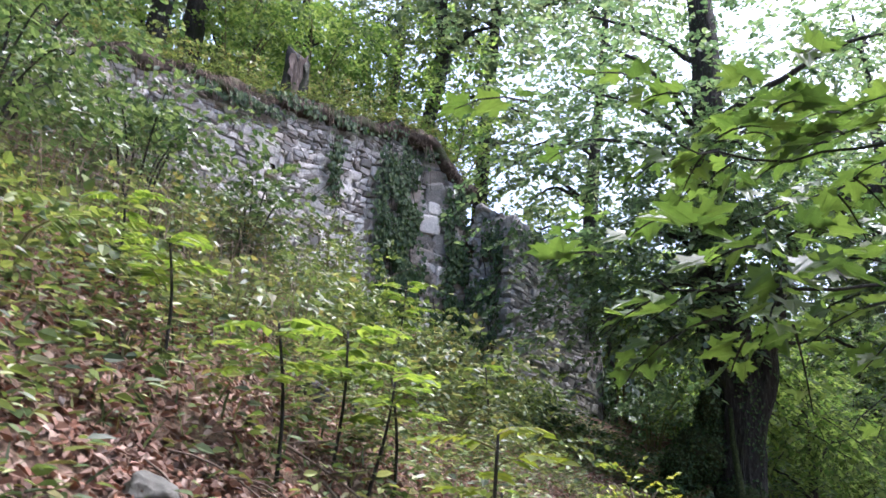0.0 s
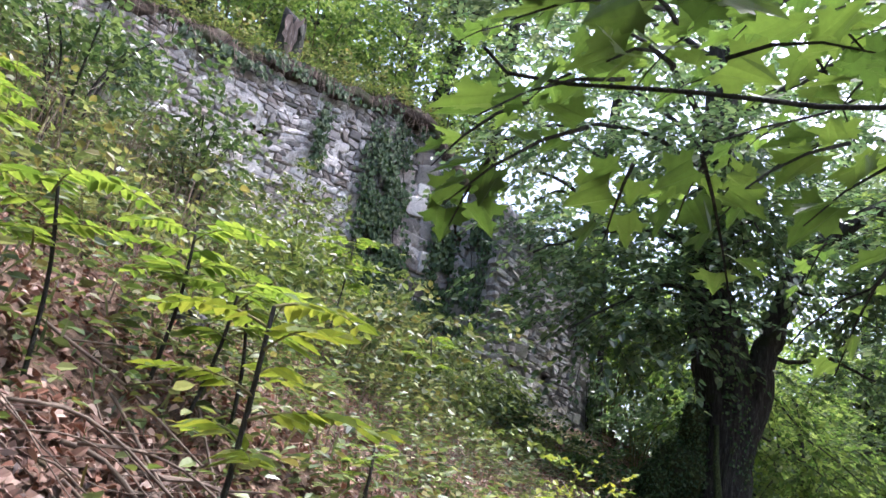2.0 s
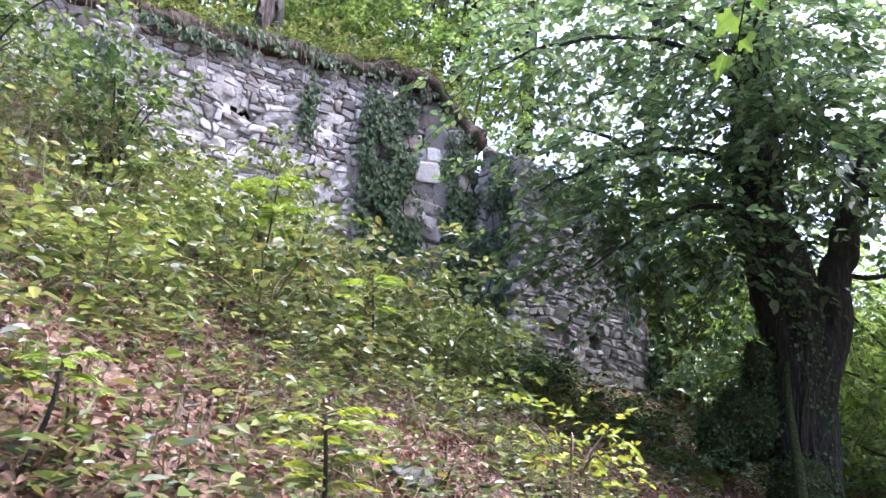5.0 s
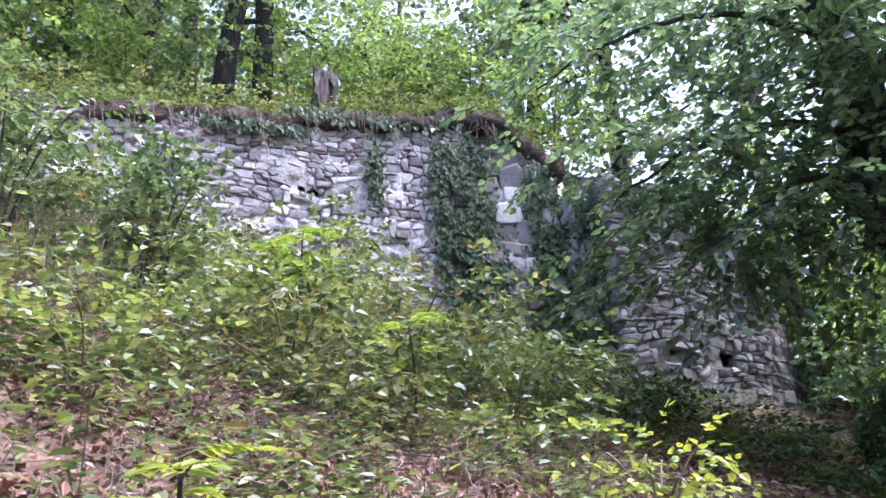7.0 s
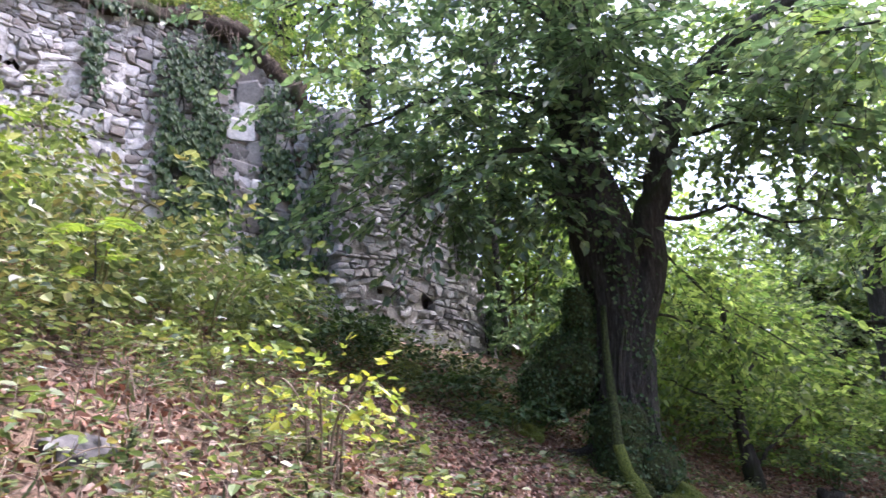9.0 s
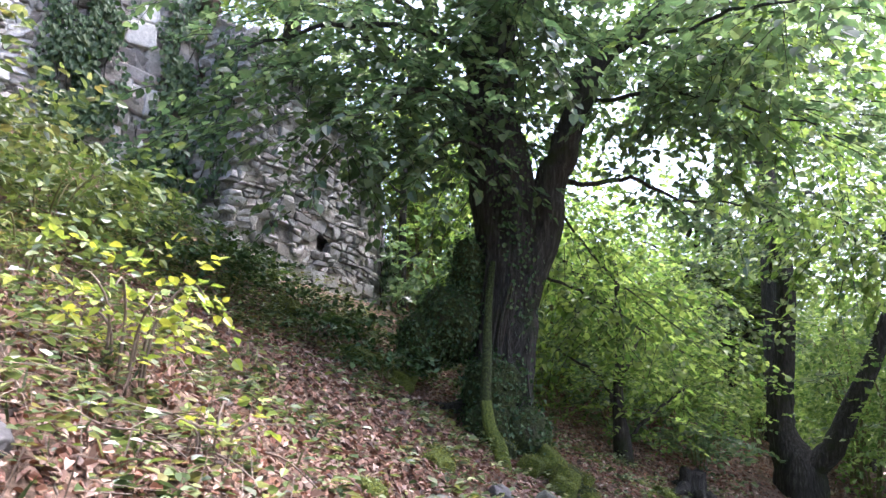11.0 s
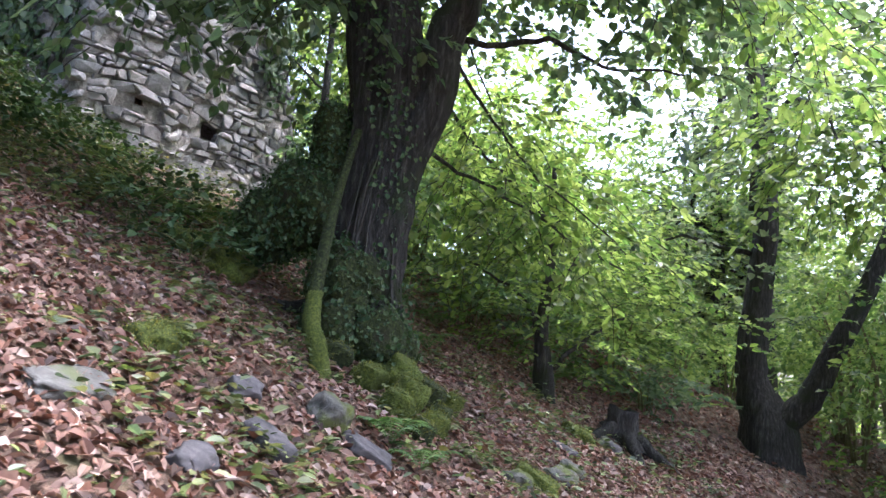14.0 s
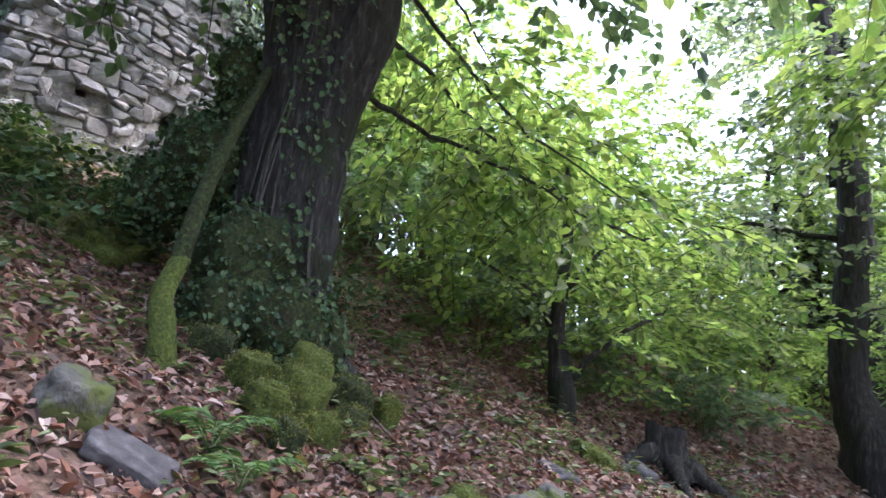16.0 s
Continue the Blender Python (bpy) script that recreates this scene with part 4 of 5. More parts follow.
def pinnate(x, y, height, fronds, length, seed, lean=(0, 0)):
    """A young sapling with feathered leaves in a rosette on a thin stem."""
    rg = np.random.default_rng(seed)
    z0 = float(ground_z(x, y))
    t = thing("feathered_sapling", (x, y, z0), "yellow-green sapling with long feathered leaves", "sapling", "feathered saplings")
    s = Geo()
    top = np.array([x + lean[0], y + lean[1], z0 + height])
    tube(s, smooth_line([(x, y, z0 - 0.05), ((x + top[0]) / 2 + 0.02, (y + top[1]) / 2, z0 + height * 0.5), top], 8), np.linspace(0.009, 0.005, 8), 6)
    part("stem", s, M_BARK, t, smooth=True)
    for k in range(fronds):
        a = 2 * np.pi * (k * 0.382 + 0.1 * rg.random())
        foot_z = top - np.array([0, 0, height * 0.45 * (k / fronds)])
        u = np.linspace(0, 1, 10)[:, None]
        d = np.array([math.cos(a), math.sin(a), 0])
        ln = length * rg.uniform(0.75, 1.1)
        rib = foot_z + d * ln * u + np.array([0, 0, 1.0]) * ln * (0.5 * u - 0.42 * u * u)
        f = Geo()
        tube(f, rib, np.linspace(0.004, 0.001, 10), 4)
        frond = part("frond", f, M_GREENTWIG, t)
        side = np.array([-d[1], d[0], 0])
        blades = [(p, side * sgn + d * 0.55 + rg.standard_normal(3) * 0.1 - np.array([0, 0, 0.1]), ln * 0.36 * w) for sgn in (1, -1) for p, w in zip(rib[2:], np.linspace(1.0, 0.7, 8))]
        blades.append((rib[-1], d, ln * 0.3))
        for p, way, size in blades:
            way = Vector(way).normalized()
            up = (Vector((0, 0, 1)) + Vector(rg.standard_normal(3)) * 0.25).normalized()
            across = up.cross(way).normalized()
            up = way.cross(across)
            leaf = new("leaflet", LEAFLET_Y if seed in (311, 313) else LEAFLET)
            leaf.parent = frond
            leaf.matrix_basis = Matrix.Translation(p) @ Matrix((way, across, up)).transposed().to_4x4() @ Matrix.Scale(size, 4)
    return t


def leaflet_mesh(material):
    f = Geo()
    leaves(f, np.zeros((1, 3)), np.array([[1.0, 0, 0]]), np.array([[0, 0, 1.0]]), 1.0, LANCE * (1, 1.6), OVATE_F, 0.25, 0.12)
    me = f.mesh("leaflet")
    me.materials.append(material)
    return me


LEAFLET = leaflet_mesh(leaf_material("sapling_leaflet", [(0.085, 0.135, 0.028), (0.13, 0.185, 0.038), (0.17, 0.22, 0.05)], 0.5, 0.45, (1.5, 1.5, 0.7), 0.35, True))
LEAFLET_Y = leaflet_mesh(leaf_material("yellow_sapling_leaflet", [(0.13, 0.185, 0.03), (0.18, 0.235, 0.04), (0.22, 0.255, 0.05)], 0.5, 0.45, (1.4, 1.3, 0.6), 0.3, True))
for k, (x, y, h, n, l) in enumerate([(-0.57, 1.52, 0.5, 9, 0.17), (-1.95, 0.3, 0.85, 8, 0.24), (-2.42, 1.05, 0.6, 8, 0.24), (-1.3, 1.55, 0.3, 7, 0.14), (-2.12, 1.49, 0.62, 8, 0.26), (-2.88, 1.5, 0.55, 8, 0.24), (-1.0, 4.5, 1.0, 9, 0.28),
                                     (-0.2, 4.1, 0.7, 7, 0.24), (-3.2, 2.3, 0.5, 6, 0.2), (-1.98, 1.42, 0.5, 7, 0.24), (-1.8, 1.56, 0.55, 7, 0.24)]):
    pinnate(x, y, h, n, l, 311 + (k * 2 if k < 5 else k), (0.08 * math.sin(k * 2.3), 0.06 * math.cos(k * 1.7)))


# ---- overhanging maple bough beside the path ----
maple = tree("maple_tree", "maple bough over the path, with an added unseen shading crown", (1.9, -2.6, float(ground_z(1.9, -2.6))),
             [(1.9, -2.6, float(ground_z(1.9, -2.6)) - 0.2), (1.9, -2.6, 1.2), (1.8, -2.5, 3.0), (1.9, -2.6, 5.5), (1.8, -2.8, 8.0)], (0.2, 0.16, 0.14, 0.1, 0.05),
             [([(1.8, -2.5, 2.9), (0.5, -1.6, 2.95), (-0.4, -0.75, 2.6), (-1.1, -0.35, 2.42), (-1.75, -0.28, 2.36)], 0.012, 30, (0.18, 0.16, 0.07), 0.5),
              ([(-0.4, -0.75, 2.6), (-0.72, -0.35, 2.35), (-0.98, -0.02, 2.1)], 0.006, 5, (0.10, 0.10, 0.05), 0.4),
              ([(1.8, -2.5, 3.2), (0.5, -1.2, 3.2), (-0.2, -0.4, 3.0), (-0.8, 0.05, 2.85), (-1.5, 0.15, 2.8)], 0.012, 44, (0.28, 0.24, 0.12), 0.5),
              ([(1.8, -2.5, 3.6), (0.9, -0.6, 3.7), (0.3, 0.5, 3.5), (-0.3, 1.0, 3.3)], 0.014, 46, (0.4, 0.3, 0.2), 0.45),
              ([(1.8, -2.5, 3.8), (2.4, -1.2, 4.6), (2.6, -0.4, 4.9)], 0.03, 40, (0.5, 0.5, 0.4), 0.3),
              # High boughs out of view; the two dense ones are added for shade.
              ([(1.8, -2.6, 5.0), (0.4, -1.5, 6.0), (-1.2, -0.9, 6.4)], 0.04, 200, (0.9, 0.9, 0.4), 0.2),
              ([(1.8, -2.6, 5.6), (0.0, -2.4, 6.8), (-2.6, -2.2, 7.2)], 0.04, 220, (1.0, 1.0, 0.4), 0.2),
              ([(1.9, -2.6, 5.0), (0.6, -3.2, 5.6), (-0.6, -3.4, 5.8)], 0.03, 60, (0.6, 0.6, 0.5), 0.3),
              ([(1.9, -2.6, 6.0), (2.8, -3.6, 6.6), (3.6, -4.0, 7.0)], 0.03, 60, (0.6, 0.6, 0.5), 0.3)],
             L_MAPLE, 0.085, 5, 0.2, 61, shape=MAPLE, faces=MAPLE_F, flat=0.3)


# ---- ivy ----
def ivy_on_wall(name, label, p, q, patches, n, seed, batter, kind_of=L_IVY, size=0.075):
    """patches: (along, height, half width, half height) ellipses on the face from p to q."""
    rg = np.random.default_rng(seed)
    p, q = np.array(p, float), np.array(q, float)
    e = (q - p) / np.linalg.norm(q - p)
    out = np.array([e[1], -e[0], 0.0])
    t = thing(name, (*p, float(slope_z(*p))), label, "ivy")
    f, st = Geo(), Geo()
    total = sum(w * h for _, _, w, h in patches)
    for s0, z0, w, h in patches:
        m = int(n * w * h / total)
        a, r = rg.uniform(0, 2 * np.pi, m), np.sqrt(rg.random(m)) * (1 + 0.25 * rg.standard_normal(m))
        s, z = s0 + w * r * np.cos(a), z0 + h * r * np.sin(a)
        clump = np.sin(s * 7 + 3) * np.sin(z * 6 + s * 3)
        keep = clump > -0.55
        s, z = s[keep], z[keep]
        m = len(s)
        zb = float(slope_z(*p))
        pos = np.stack([p[0] + e[0] * s, p[1] + e[1] * s, z], 1) + out * (0.05 + np.abs(rg.normal(0, 0.05, m)) - batter * (z - zb))[:, None]
        d = unit(np.array([0, 0, -0.9]) + np.stack([e[0] * (b := rg.normal(0, 0.6, m)), e[1] * b, 0 * b], 1) + out * 0.25)
        leaves(f, pos, d, out + rg.standard_normal((m, 3)) * 0.38 + np.array([0, 0, 0.35]), size * rg.uniform(0.6, 1.25, m), OVATE * (1, 1.25), OVATE_F)
        for k in range(5):
            s1 = s0 + w * rg.uniform(-0.8, 0.8)
            zz = np.linspace(z0 - h, z0 + h * 0.9, 10)
            line = np.stack([p[0] + e[0] * (s1 + 0.06 * np.sin(zz * 5 + k)), p[1] + e[1] * (s1 + 0.06 * np.sin(zz * 5 + k)), zz], 1) + out * (0.05 - batter * (zz - zb))[:, None]
            tube(st, line, np.linspace(0.012, 0.004, 10), 5)
    part("leaves", f, kind_of, t)
    tagged(part("vine_growth", st, M_BARK, t), kind="stuff")
    return t


ivy_on_wall("ivy", "dark green ivy hanging over the pale wall end", A0, A1, [(6.05, 6.35, 0.32, 1.05), (6.1, 5.2, 0.30, 0.9), (4.95, 6.5, 0.14, 0.5), (4.6, 7.3, 0.9, 0.12), (3.2, 7.0, 0.8, 0.10), (2.2, 6.2, 0.35, 0.4)], 3000, 401, 0.04)
ivy_on_wall("ivy", "dark green ivy climbing the mossy pier", B0, B1, [(0.12, 6.2, 0.22, 1.3), (1.05, 6.1, 0.25, 0.75), (1.1, 5.2, 0.28, 0.6), (0.3, 7.4, 0.4, 0.2), (0.15, 4.9, 0.3, 0.7), (0.9, 4.3, 0.4, 0.5)], 3200, 402, 0.10)
ivy_on_wall("ivy", "ivy over the collapsed rubble", C0, C1, [(0.3, 4.6, 0.3, 0.7), (0.4, 5.7, 0.3, 0.5)], 700, 403, 0.06)
ivy_on_wall("ivy", "ivy along the broken end of the grey wall", D0, D1, [(2.25, 5.0, 0.25, 0.55), (1.9, 5.5, 0.4, 0.2), (1.0, 5.9, 0.8, 0.25), (2.75, 3.6, 0.18, 0.5)], 1300, 404, 0.0)


def ivy_on_trunk():
    rg = np.random.default_rng(411)
    f = Geo()
    line = smooth_line([(4.62, 6.38, 1.2), (4.58, 6.45, 2.3), (4.63, 6.45, 3.1), (4.58, 6.5, 3.9), (4.42, 6.62, 4.9), (4.45, 6.6, 6.6), (4.5, 6.7, 9.5)], 60)
    rad = np.interp(np.linspace(0, 1, 60), np.linspace(0, 1, 7), (0.38, 0.29, 0.29, 0.34, 0.26, 0.23, 0.19))
    m = 4200
    i = np.minimum((rg.random(m) ** 1.2 * 59).astype(int), 58)
    a = rg.uniform(0, 2 * np.pi, m)
    keep = (np.sin(a * 2 + line[i, 2] * 1.3) > -0.4) | (line[i, 2] > 4.2)
    i, a = i[keep], a[keep]
    m = len(i)
    o = np.stack([np.cos(a), np.sin(a), 0 * a], 1)
    pos = line[i] + o * (rad[i] + np.abs(rg.normal(0.02, 0.05, m)))[:, None]
    pos[:, 2] += rg.normal(0, 0.05, m)
    leaves(f, pos, np.array([0, 0, -0.8]) + rg.standard_normal((m, 3)) * 0.5 + o * 0.3, o + rg.standard_normal((m, 3)) * 0.4 + (0, 0, 0.3), 0.044 * rg.uniform(0.6, 1.2, m), OVATE * (1, 1.2))
    mound = Geo()
    lumps_at = ((4.33, 6.62, 2.75, 0.27, 0.50, 1300), (4.12, 6.62, 2.42, 0.36, 0.40, 1900), (3.88, 6.72, 2.22, 0.30, 0.30, 1200), (4.22, 6.52, 3.05, 0.17, 0.30, 600), (4.40, 6.24, 1.72, 0.32, 0.46, 1300),
                (4.64, 6.08, 1.38, 0.26, 0.32, 700), (4.30, 6.10, 1.42, 0.24, 0.30, 600), (4.86, 6.22, 1.34, 0.2, 0.28, 450))
    for cx, cy, cz, rx, rz, k in lumps_at:
        lump = bmesh.new()
        bmesh.ops.create_icosphere(lump, subdivisions=3, radius=1.0)
        co = np.array([v.co * (0.86 + 0.3 * noise.noise(v.co * 1.7 + Vector((cx * 3, cy, cz)))) for v in lump.verts])
        tri = np.array([[v.index for v in q.verts] for q in lump.faces])
        lump.free()
        co = co * (rx, rx, rz) + (cx, cy, cz)
        mound.add(co, tri)
        pick = rg.integers(0, len(co), k)
        o = unit((co[pick] - (cx, cy, cz)) / (rx, rx, rz))
        at = co[pick] + o * np.abs(rg.normal(0.0, 0.035, k))[:, None] + rg.normal(0, 0.02, (k, 3))
        keep = at[:, 2] > ground_z(at[:, 0], at[:, 1])
        at, o = at[keep], o[keep]
        n = len(at)
        leaves(f, at, rg.standard_normal((n, 3)) * 0.55 + (0, 0, -0.7) + o * 0.3, o + rg.standard_normal((n, 3)) * 0.45 + (0, 0, 0.3), 0.036 * rg.uniform(0.5, 1.3, n), OVATE * (1, 1.2))
    part("ivy_leaves", f, L_IVY, lime, "dark ivy round the trunk")
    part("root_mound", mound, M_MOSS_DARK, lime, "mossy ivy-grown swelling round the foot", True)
    vines = Geo()
    for k in range(9):
        a = rg.uniform(3.0, 6.0)
        zz = np.linspace(1.6, rg.uniform(2.6, 4.6), 14)
        cx, cy = np.interp(zz, line[:, 2], line[:, 0]), np.interp(zz, line[:, 2], line[:, 1])
        rr = np.interp(zz, line[:, 2], rad) + 0.015
        aa = a + 0.25 * np.sin(zz * 2.2 + k)
        tube(vines, np.stack([cx + rr * np.cos(aa), cy + rr * np.sin(aa), zz], 1), np.linspace(rg.uniform(0.006, 0.016), 0.004, 14), 5, 0.1, k)
    tagged(part("vine_growth", vines, M_BARK_GREY, lime, "grey ivy vines on the bark"), kind="stuff")
    g = Geo()
    for a, l in ((-0.9, 0.45), (-0.1, 0.4), (2.8, 0.5)):
        u = np.linspace(0, 1, 9)
        x, y = 4.62 + math.cos(a) * (0.25 + l * u), 6.38 + math.sin(a) * (0.25 + l * u)
        tube(g, np.stack([x, y, ground_z(x, y) + 0.28 * (1 - u) ** 2 - 0.02], 1), np.linspace(0.10, 0.03, 9), 8, 0.12, 9)
    part("root_flare", g, M_BARK, lime, "gnarled roots at the foot", True)


ivy_on_trunk()


def mossy_stem():
    t = thing("leaning_stem", (4.1, 5.6, 1.1), "thin leaning stem, bright mossy below and bare above", "dead stem")
    line = smooth_line([(4.08, 5.40, 0.95), (4.05, 5.47, 1.22), (4.01, 5.60, 1.43), (4.06, 5.78, 1.66)], 12)
    g = Geo()
    tube(g, line, np.linspace(0.075, 0.05, 12), 10, 0.14, 5)
    part("mossy_foot", g, M_MOSS, t, "thick green moss", True)
    g = Geo()
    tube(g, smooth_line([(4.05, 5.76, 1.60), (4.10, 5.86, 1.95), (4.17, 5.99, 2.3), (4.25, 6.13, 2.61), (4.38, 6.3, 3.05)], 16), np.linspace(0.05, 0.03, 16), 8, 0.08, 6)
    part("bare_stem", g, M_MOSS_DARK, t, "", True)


mossy_stem()


# ---- stones, moss and dead wood ----
def rock(name, label, x, y, size, material, seed, turn=0.0, sink=0.35, category="rock", group=""):
    bm = bmesh.new()
    bmesh.ops.create_icosphere(bm, subdivisions=4, radius=1.0)
    noise.seed_set(seed)
    for v in bm.verts:
        v.co += v.co * 0.42 * noise.noise(v.co * 1.3 + Vector((seed, 0, 0))) + v.co * 0.14 * noise.noise(v.co * 3.5) + v.co * 0.05 * noise.noise(v.co * 9.0)
        for c in range(3):
            v.co[c] = max(-0.8, min(0.8, v.co[c]))
        v.co = Vector((v.co[0] * size[0], v.co[1] * size[1], v.co[2] * size[2]))
    me = bpy.data.meshes.new(name)
    bm.to_mesh(me)
    bm.free()
    me.polygons.foreach_set("use_smooth", [True] * len(me.polygons))
    me.materials.append(material)
    ob = new(name, me)
    n = ground_normal(np.array([x]), np.array([y]))[0]
    q = Vector((0, 0, 1)).rotation_difference(Vector(n))
    ob.matrix_basis = Matrix.Translation((x, y, float(ground_z(x, y)) + size[2] * (0.72 - sink * 1.4))) @ q.to_matrix().to_4x4() @ Matrix.Rotation(turn, 4, "Z")
    return tagged(ob, label, category, group)


for k, (x, y, sx, sy, sz, turn) in enumerate([(2.66, 3.87, 0.26, 0.2, 0.06, 0.5), (3.45, 4.08, 0.22, 0.13, 0.12, -0.6), (3.40, 4.45, 0.14, 0.12, 0.1, 0.2), (4.05, 4.45, 0.26, 0.20, 0.09, 0.1), (3.09, 3.65, 0.18, 0.12, 0.08, 0.9),
                                              (5.88, 5.34, 0.24, 0.16, 0.1, 0.4), (6.3, 5.9, 0.2, 0.16, 0.1, 0.2), (7.3, 6.6, 0.3, 0.2, 0.2, 0.8), (1.46, 2.72, 0.18, 0.14, 0.08, 0.3), (-0.1, 2.9, 0.2, 0.14, 0.1, 1.0), (0.45, 2.6, 0.22, 0.14, 0.09, -0.4),
                                              (-2.05, 2.46, 0.16, 0.14, 0.14, 0.3), (5.34, 5.03, 0.2, 0.14, 0.12, 0.5), (6.07, 5.48, 0.2, 0.15, 0.12, 0.5), (-1.89, 0.78, 0.16, 0.12, 0.14, 0.4), (-2.86, 0.45, 0.12, 0.1, 0.10, 0.2), (-2.66, 0.5, 0.15, 0.10, 0.10, 1.1), (-1.55, 0.75, 0.12, 0.09, 0.10, 0.7)]):
    rock("flat_rock", "dark flat rock lying among fallen leaves", x, y, (sx * 0.72, sy * 0.72, sz * 0.7), M_ROCK_PALE if k in (0, 15, 16) else M_ROCK_MOSS if k in (5, 12, 13) else M_ROCK, 501 + k, turn, 0.45, group="rocks in the leaf litter")
rock("mossy_block", "squat grey rock with green moss on top", 3.84, 4.53, (0.13, 0.11, 0.14), M_ROCK_MOSS, 521, 0.4, 0.36)
rg_m = np.random.default_rng(63)
# Some cushions by the tree take the darker moss: shade painted between lumps.
for k, (x, y, r) in enumerate([(4.26, 5.84, 0.12), (4.46, 5.66, 0.14), (4.74, 5.82, 0.17), (4.98, 5.86, 0.13), (4.70, 5.50, 0.16), (4.52, 5.28, 0.13), (4.96, 5.52, 0.10), (4.76, 5.20, 0.10), (5.22, 5.88, 0.10), (4.60, 5.00, 0.08), (2.97, 4.53, 0.12), (3.07, 4.72, 0.11), (2.2, 3.8, 0.09), (3.6, 6.7, 0.26), (3.3, 6.9, 0.22), (2.7, 7.6, 0.2), (6.9, 6.5, 0.16), (5.5, 5.1, 0.15)]):
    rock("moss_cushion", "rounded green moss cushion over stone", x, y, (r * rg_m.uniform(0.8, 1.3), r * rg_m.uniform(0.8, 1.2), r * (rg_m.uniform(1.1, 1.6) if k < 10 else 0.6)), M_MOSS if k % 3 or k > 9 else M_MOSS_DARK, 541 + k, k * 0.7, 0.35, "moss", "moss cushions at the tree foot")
for k, (x, y, sx, sz) in enumerate([(0.1, 9.75, 0.45, 0.18), (0.75, 9.55, 0.4, 0.22), (1.2, 9.6, 0.35, 0.2), (-0.6, 9.4, 0.6, 0.2)]):
    rock("moss_cushion", "yellow-green moss cap on the wall top", x, y, (sx, 0.3, sz), M_MOSS, 571 + k, 0.3, 0.2, "moss", "moss caps on the wall")


fuzz, rg = Geo(), np.random.default_rng(31)
for ob in [o for o in bpy.data.objects if o.name.startswith("moss_cushion")]:
    mw = ob.matrix_basis
    co = np.array([mw @ v.co for v in ob.data.vertices])
    no = np.array([mw.to_3x3() @ v.normal for v in ob.data.vertices])
    i = rg.integers(0, len(co), 1500)
    i = i[no[i, 2] > -0.2]
    leaves(fuzz, co[i] + rg.normal(0, 0.016, (len(i), 3)) * (1, 1, 0.6), no[i] + rg.standard_normal((len(i), 3)) * 0.7, rg.standard_normal((len(i), 3)), rg.uniform(0.007, 0.018, len(i)), LANCE, OVATE_F)
L_MOSS = leaf_material("moss_shoot", [(0.045, 0.055, 0.012), (0.085, 0.095, 0.016), (0.14, 0.145, 0.022), (0.21, 0.20, 0.03)], 0.2, 0.7)
tagged(part("moss_shoots", fuzz, L_MOSS), "short green moss shoots on cushions", "moss", kind="stuff")


def old_stump(name, label, x, y, r, h, material, seed, z=None, split=False):
    rg = np.random.default_rng(seed)
    z0 = float(ground_z(x, y)) if z is None else z
    t = thing(name, (x, y, z0), label, "tree stump")
    g = Geo()
    n = 18
    ang = np.linspace(0, 2 * np.pi, n, endpoint=False)
    rings = []
    for f, s in ((-0.25, 1.5), (0.0, 1.25), (0.2, 1.0), (0.5, 0.92), (0.8, 0.9), (1.0, 0.95)):
        rr = r * s * (1 + 0.16 * np.sin(3 * ang + seed) + 0.08 * rg.standard_normal(n))
        zz = z0 + h * (f + (0.16 * np.sin(2 * ang + 1) + 0.10 * rg.standard_normal(n)) * (f > 0.9))
        rings.append(np.stack([x + rr * np.cos(ang), y + rr * np.sin(ang), np.broadcast_to(zz, n)], 1))
    k = np.arange(n)
    q = np.concatenate([np.stack([i * n + k, i * n + (k + 1) % n, (i + 1) * n + (k + 1) % n, (i + 1) * n + k], 1) for i in range(5)])
    g.add(np.concatenate(rings), q, (5 * n + k)[None])
    part("trunk", g, material, t, smooth=True)
    if split:
        sp = Geo()
        u, w = np.linspace(0, 1, 9), np.linspace(-0.75, 0.55, 7)
        uu, ww = np.meshgrid(u, w, indexing="ij")
        half = (0.35 + 0.65 * uu) * (1 + 0.15 * rg.standard_normal(uu.shape) * (np.abs(ww) > 0.4))
        a = -1.7 + ww * half
        rr = r * (1.10 + 0.03 * rg.standard_normal(uu.shape)) * (1 + 0.16 * np.sin(3 * a + seed))
        k = np.arange(63).reshape(9, 7)
        sp.add(np.stack([x + rr * np.cos(a), y + rr * np.sin(a), z0 + h * (0.18 + 0.82 * uu) + 0.05 * rg.standard_normal(uu.shape)], -1).reshape(-1, 3),
               np.stack([k[:-1, :-1], k[:-1, 1:], k[1:, 1:], k[1:, :-1]], -1).reshape(-1, 4))
        part("split_face", sp, M_BARK_PALE, t, "pale bare wood", True)
    r2 = Geo()
    for a in (0.4, 1.9, 3.4, 4.4, 5.3):
        u = np.linspace(0, 1, 7)
        px, py = x + np.cos(a) * (r + 0.45 * u), y + np.sin(a) * (r + 0.45 * u)
        tube(r2, np.stack([px, py, np.minimum(ground_z(px, py), z0) + 0.14 * (1 - u)], 1), np.linspace(0.08, 0.025, 7), 6, 0.15, seed)
    part("root_flare", r2, M_BARK, t, "", True)


old_stump("tree_stump", "dark stump with a pale split face on the wall", -1.63, 9.35, 0.21, 0.86, M_BARK, 601, split=True)
old_stump("tree_stump", "short dark rotten stump on the slope", 7.9, 7.1, 0.16, 0.32, M_BARK, 602)


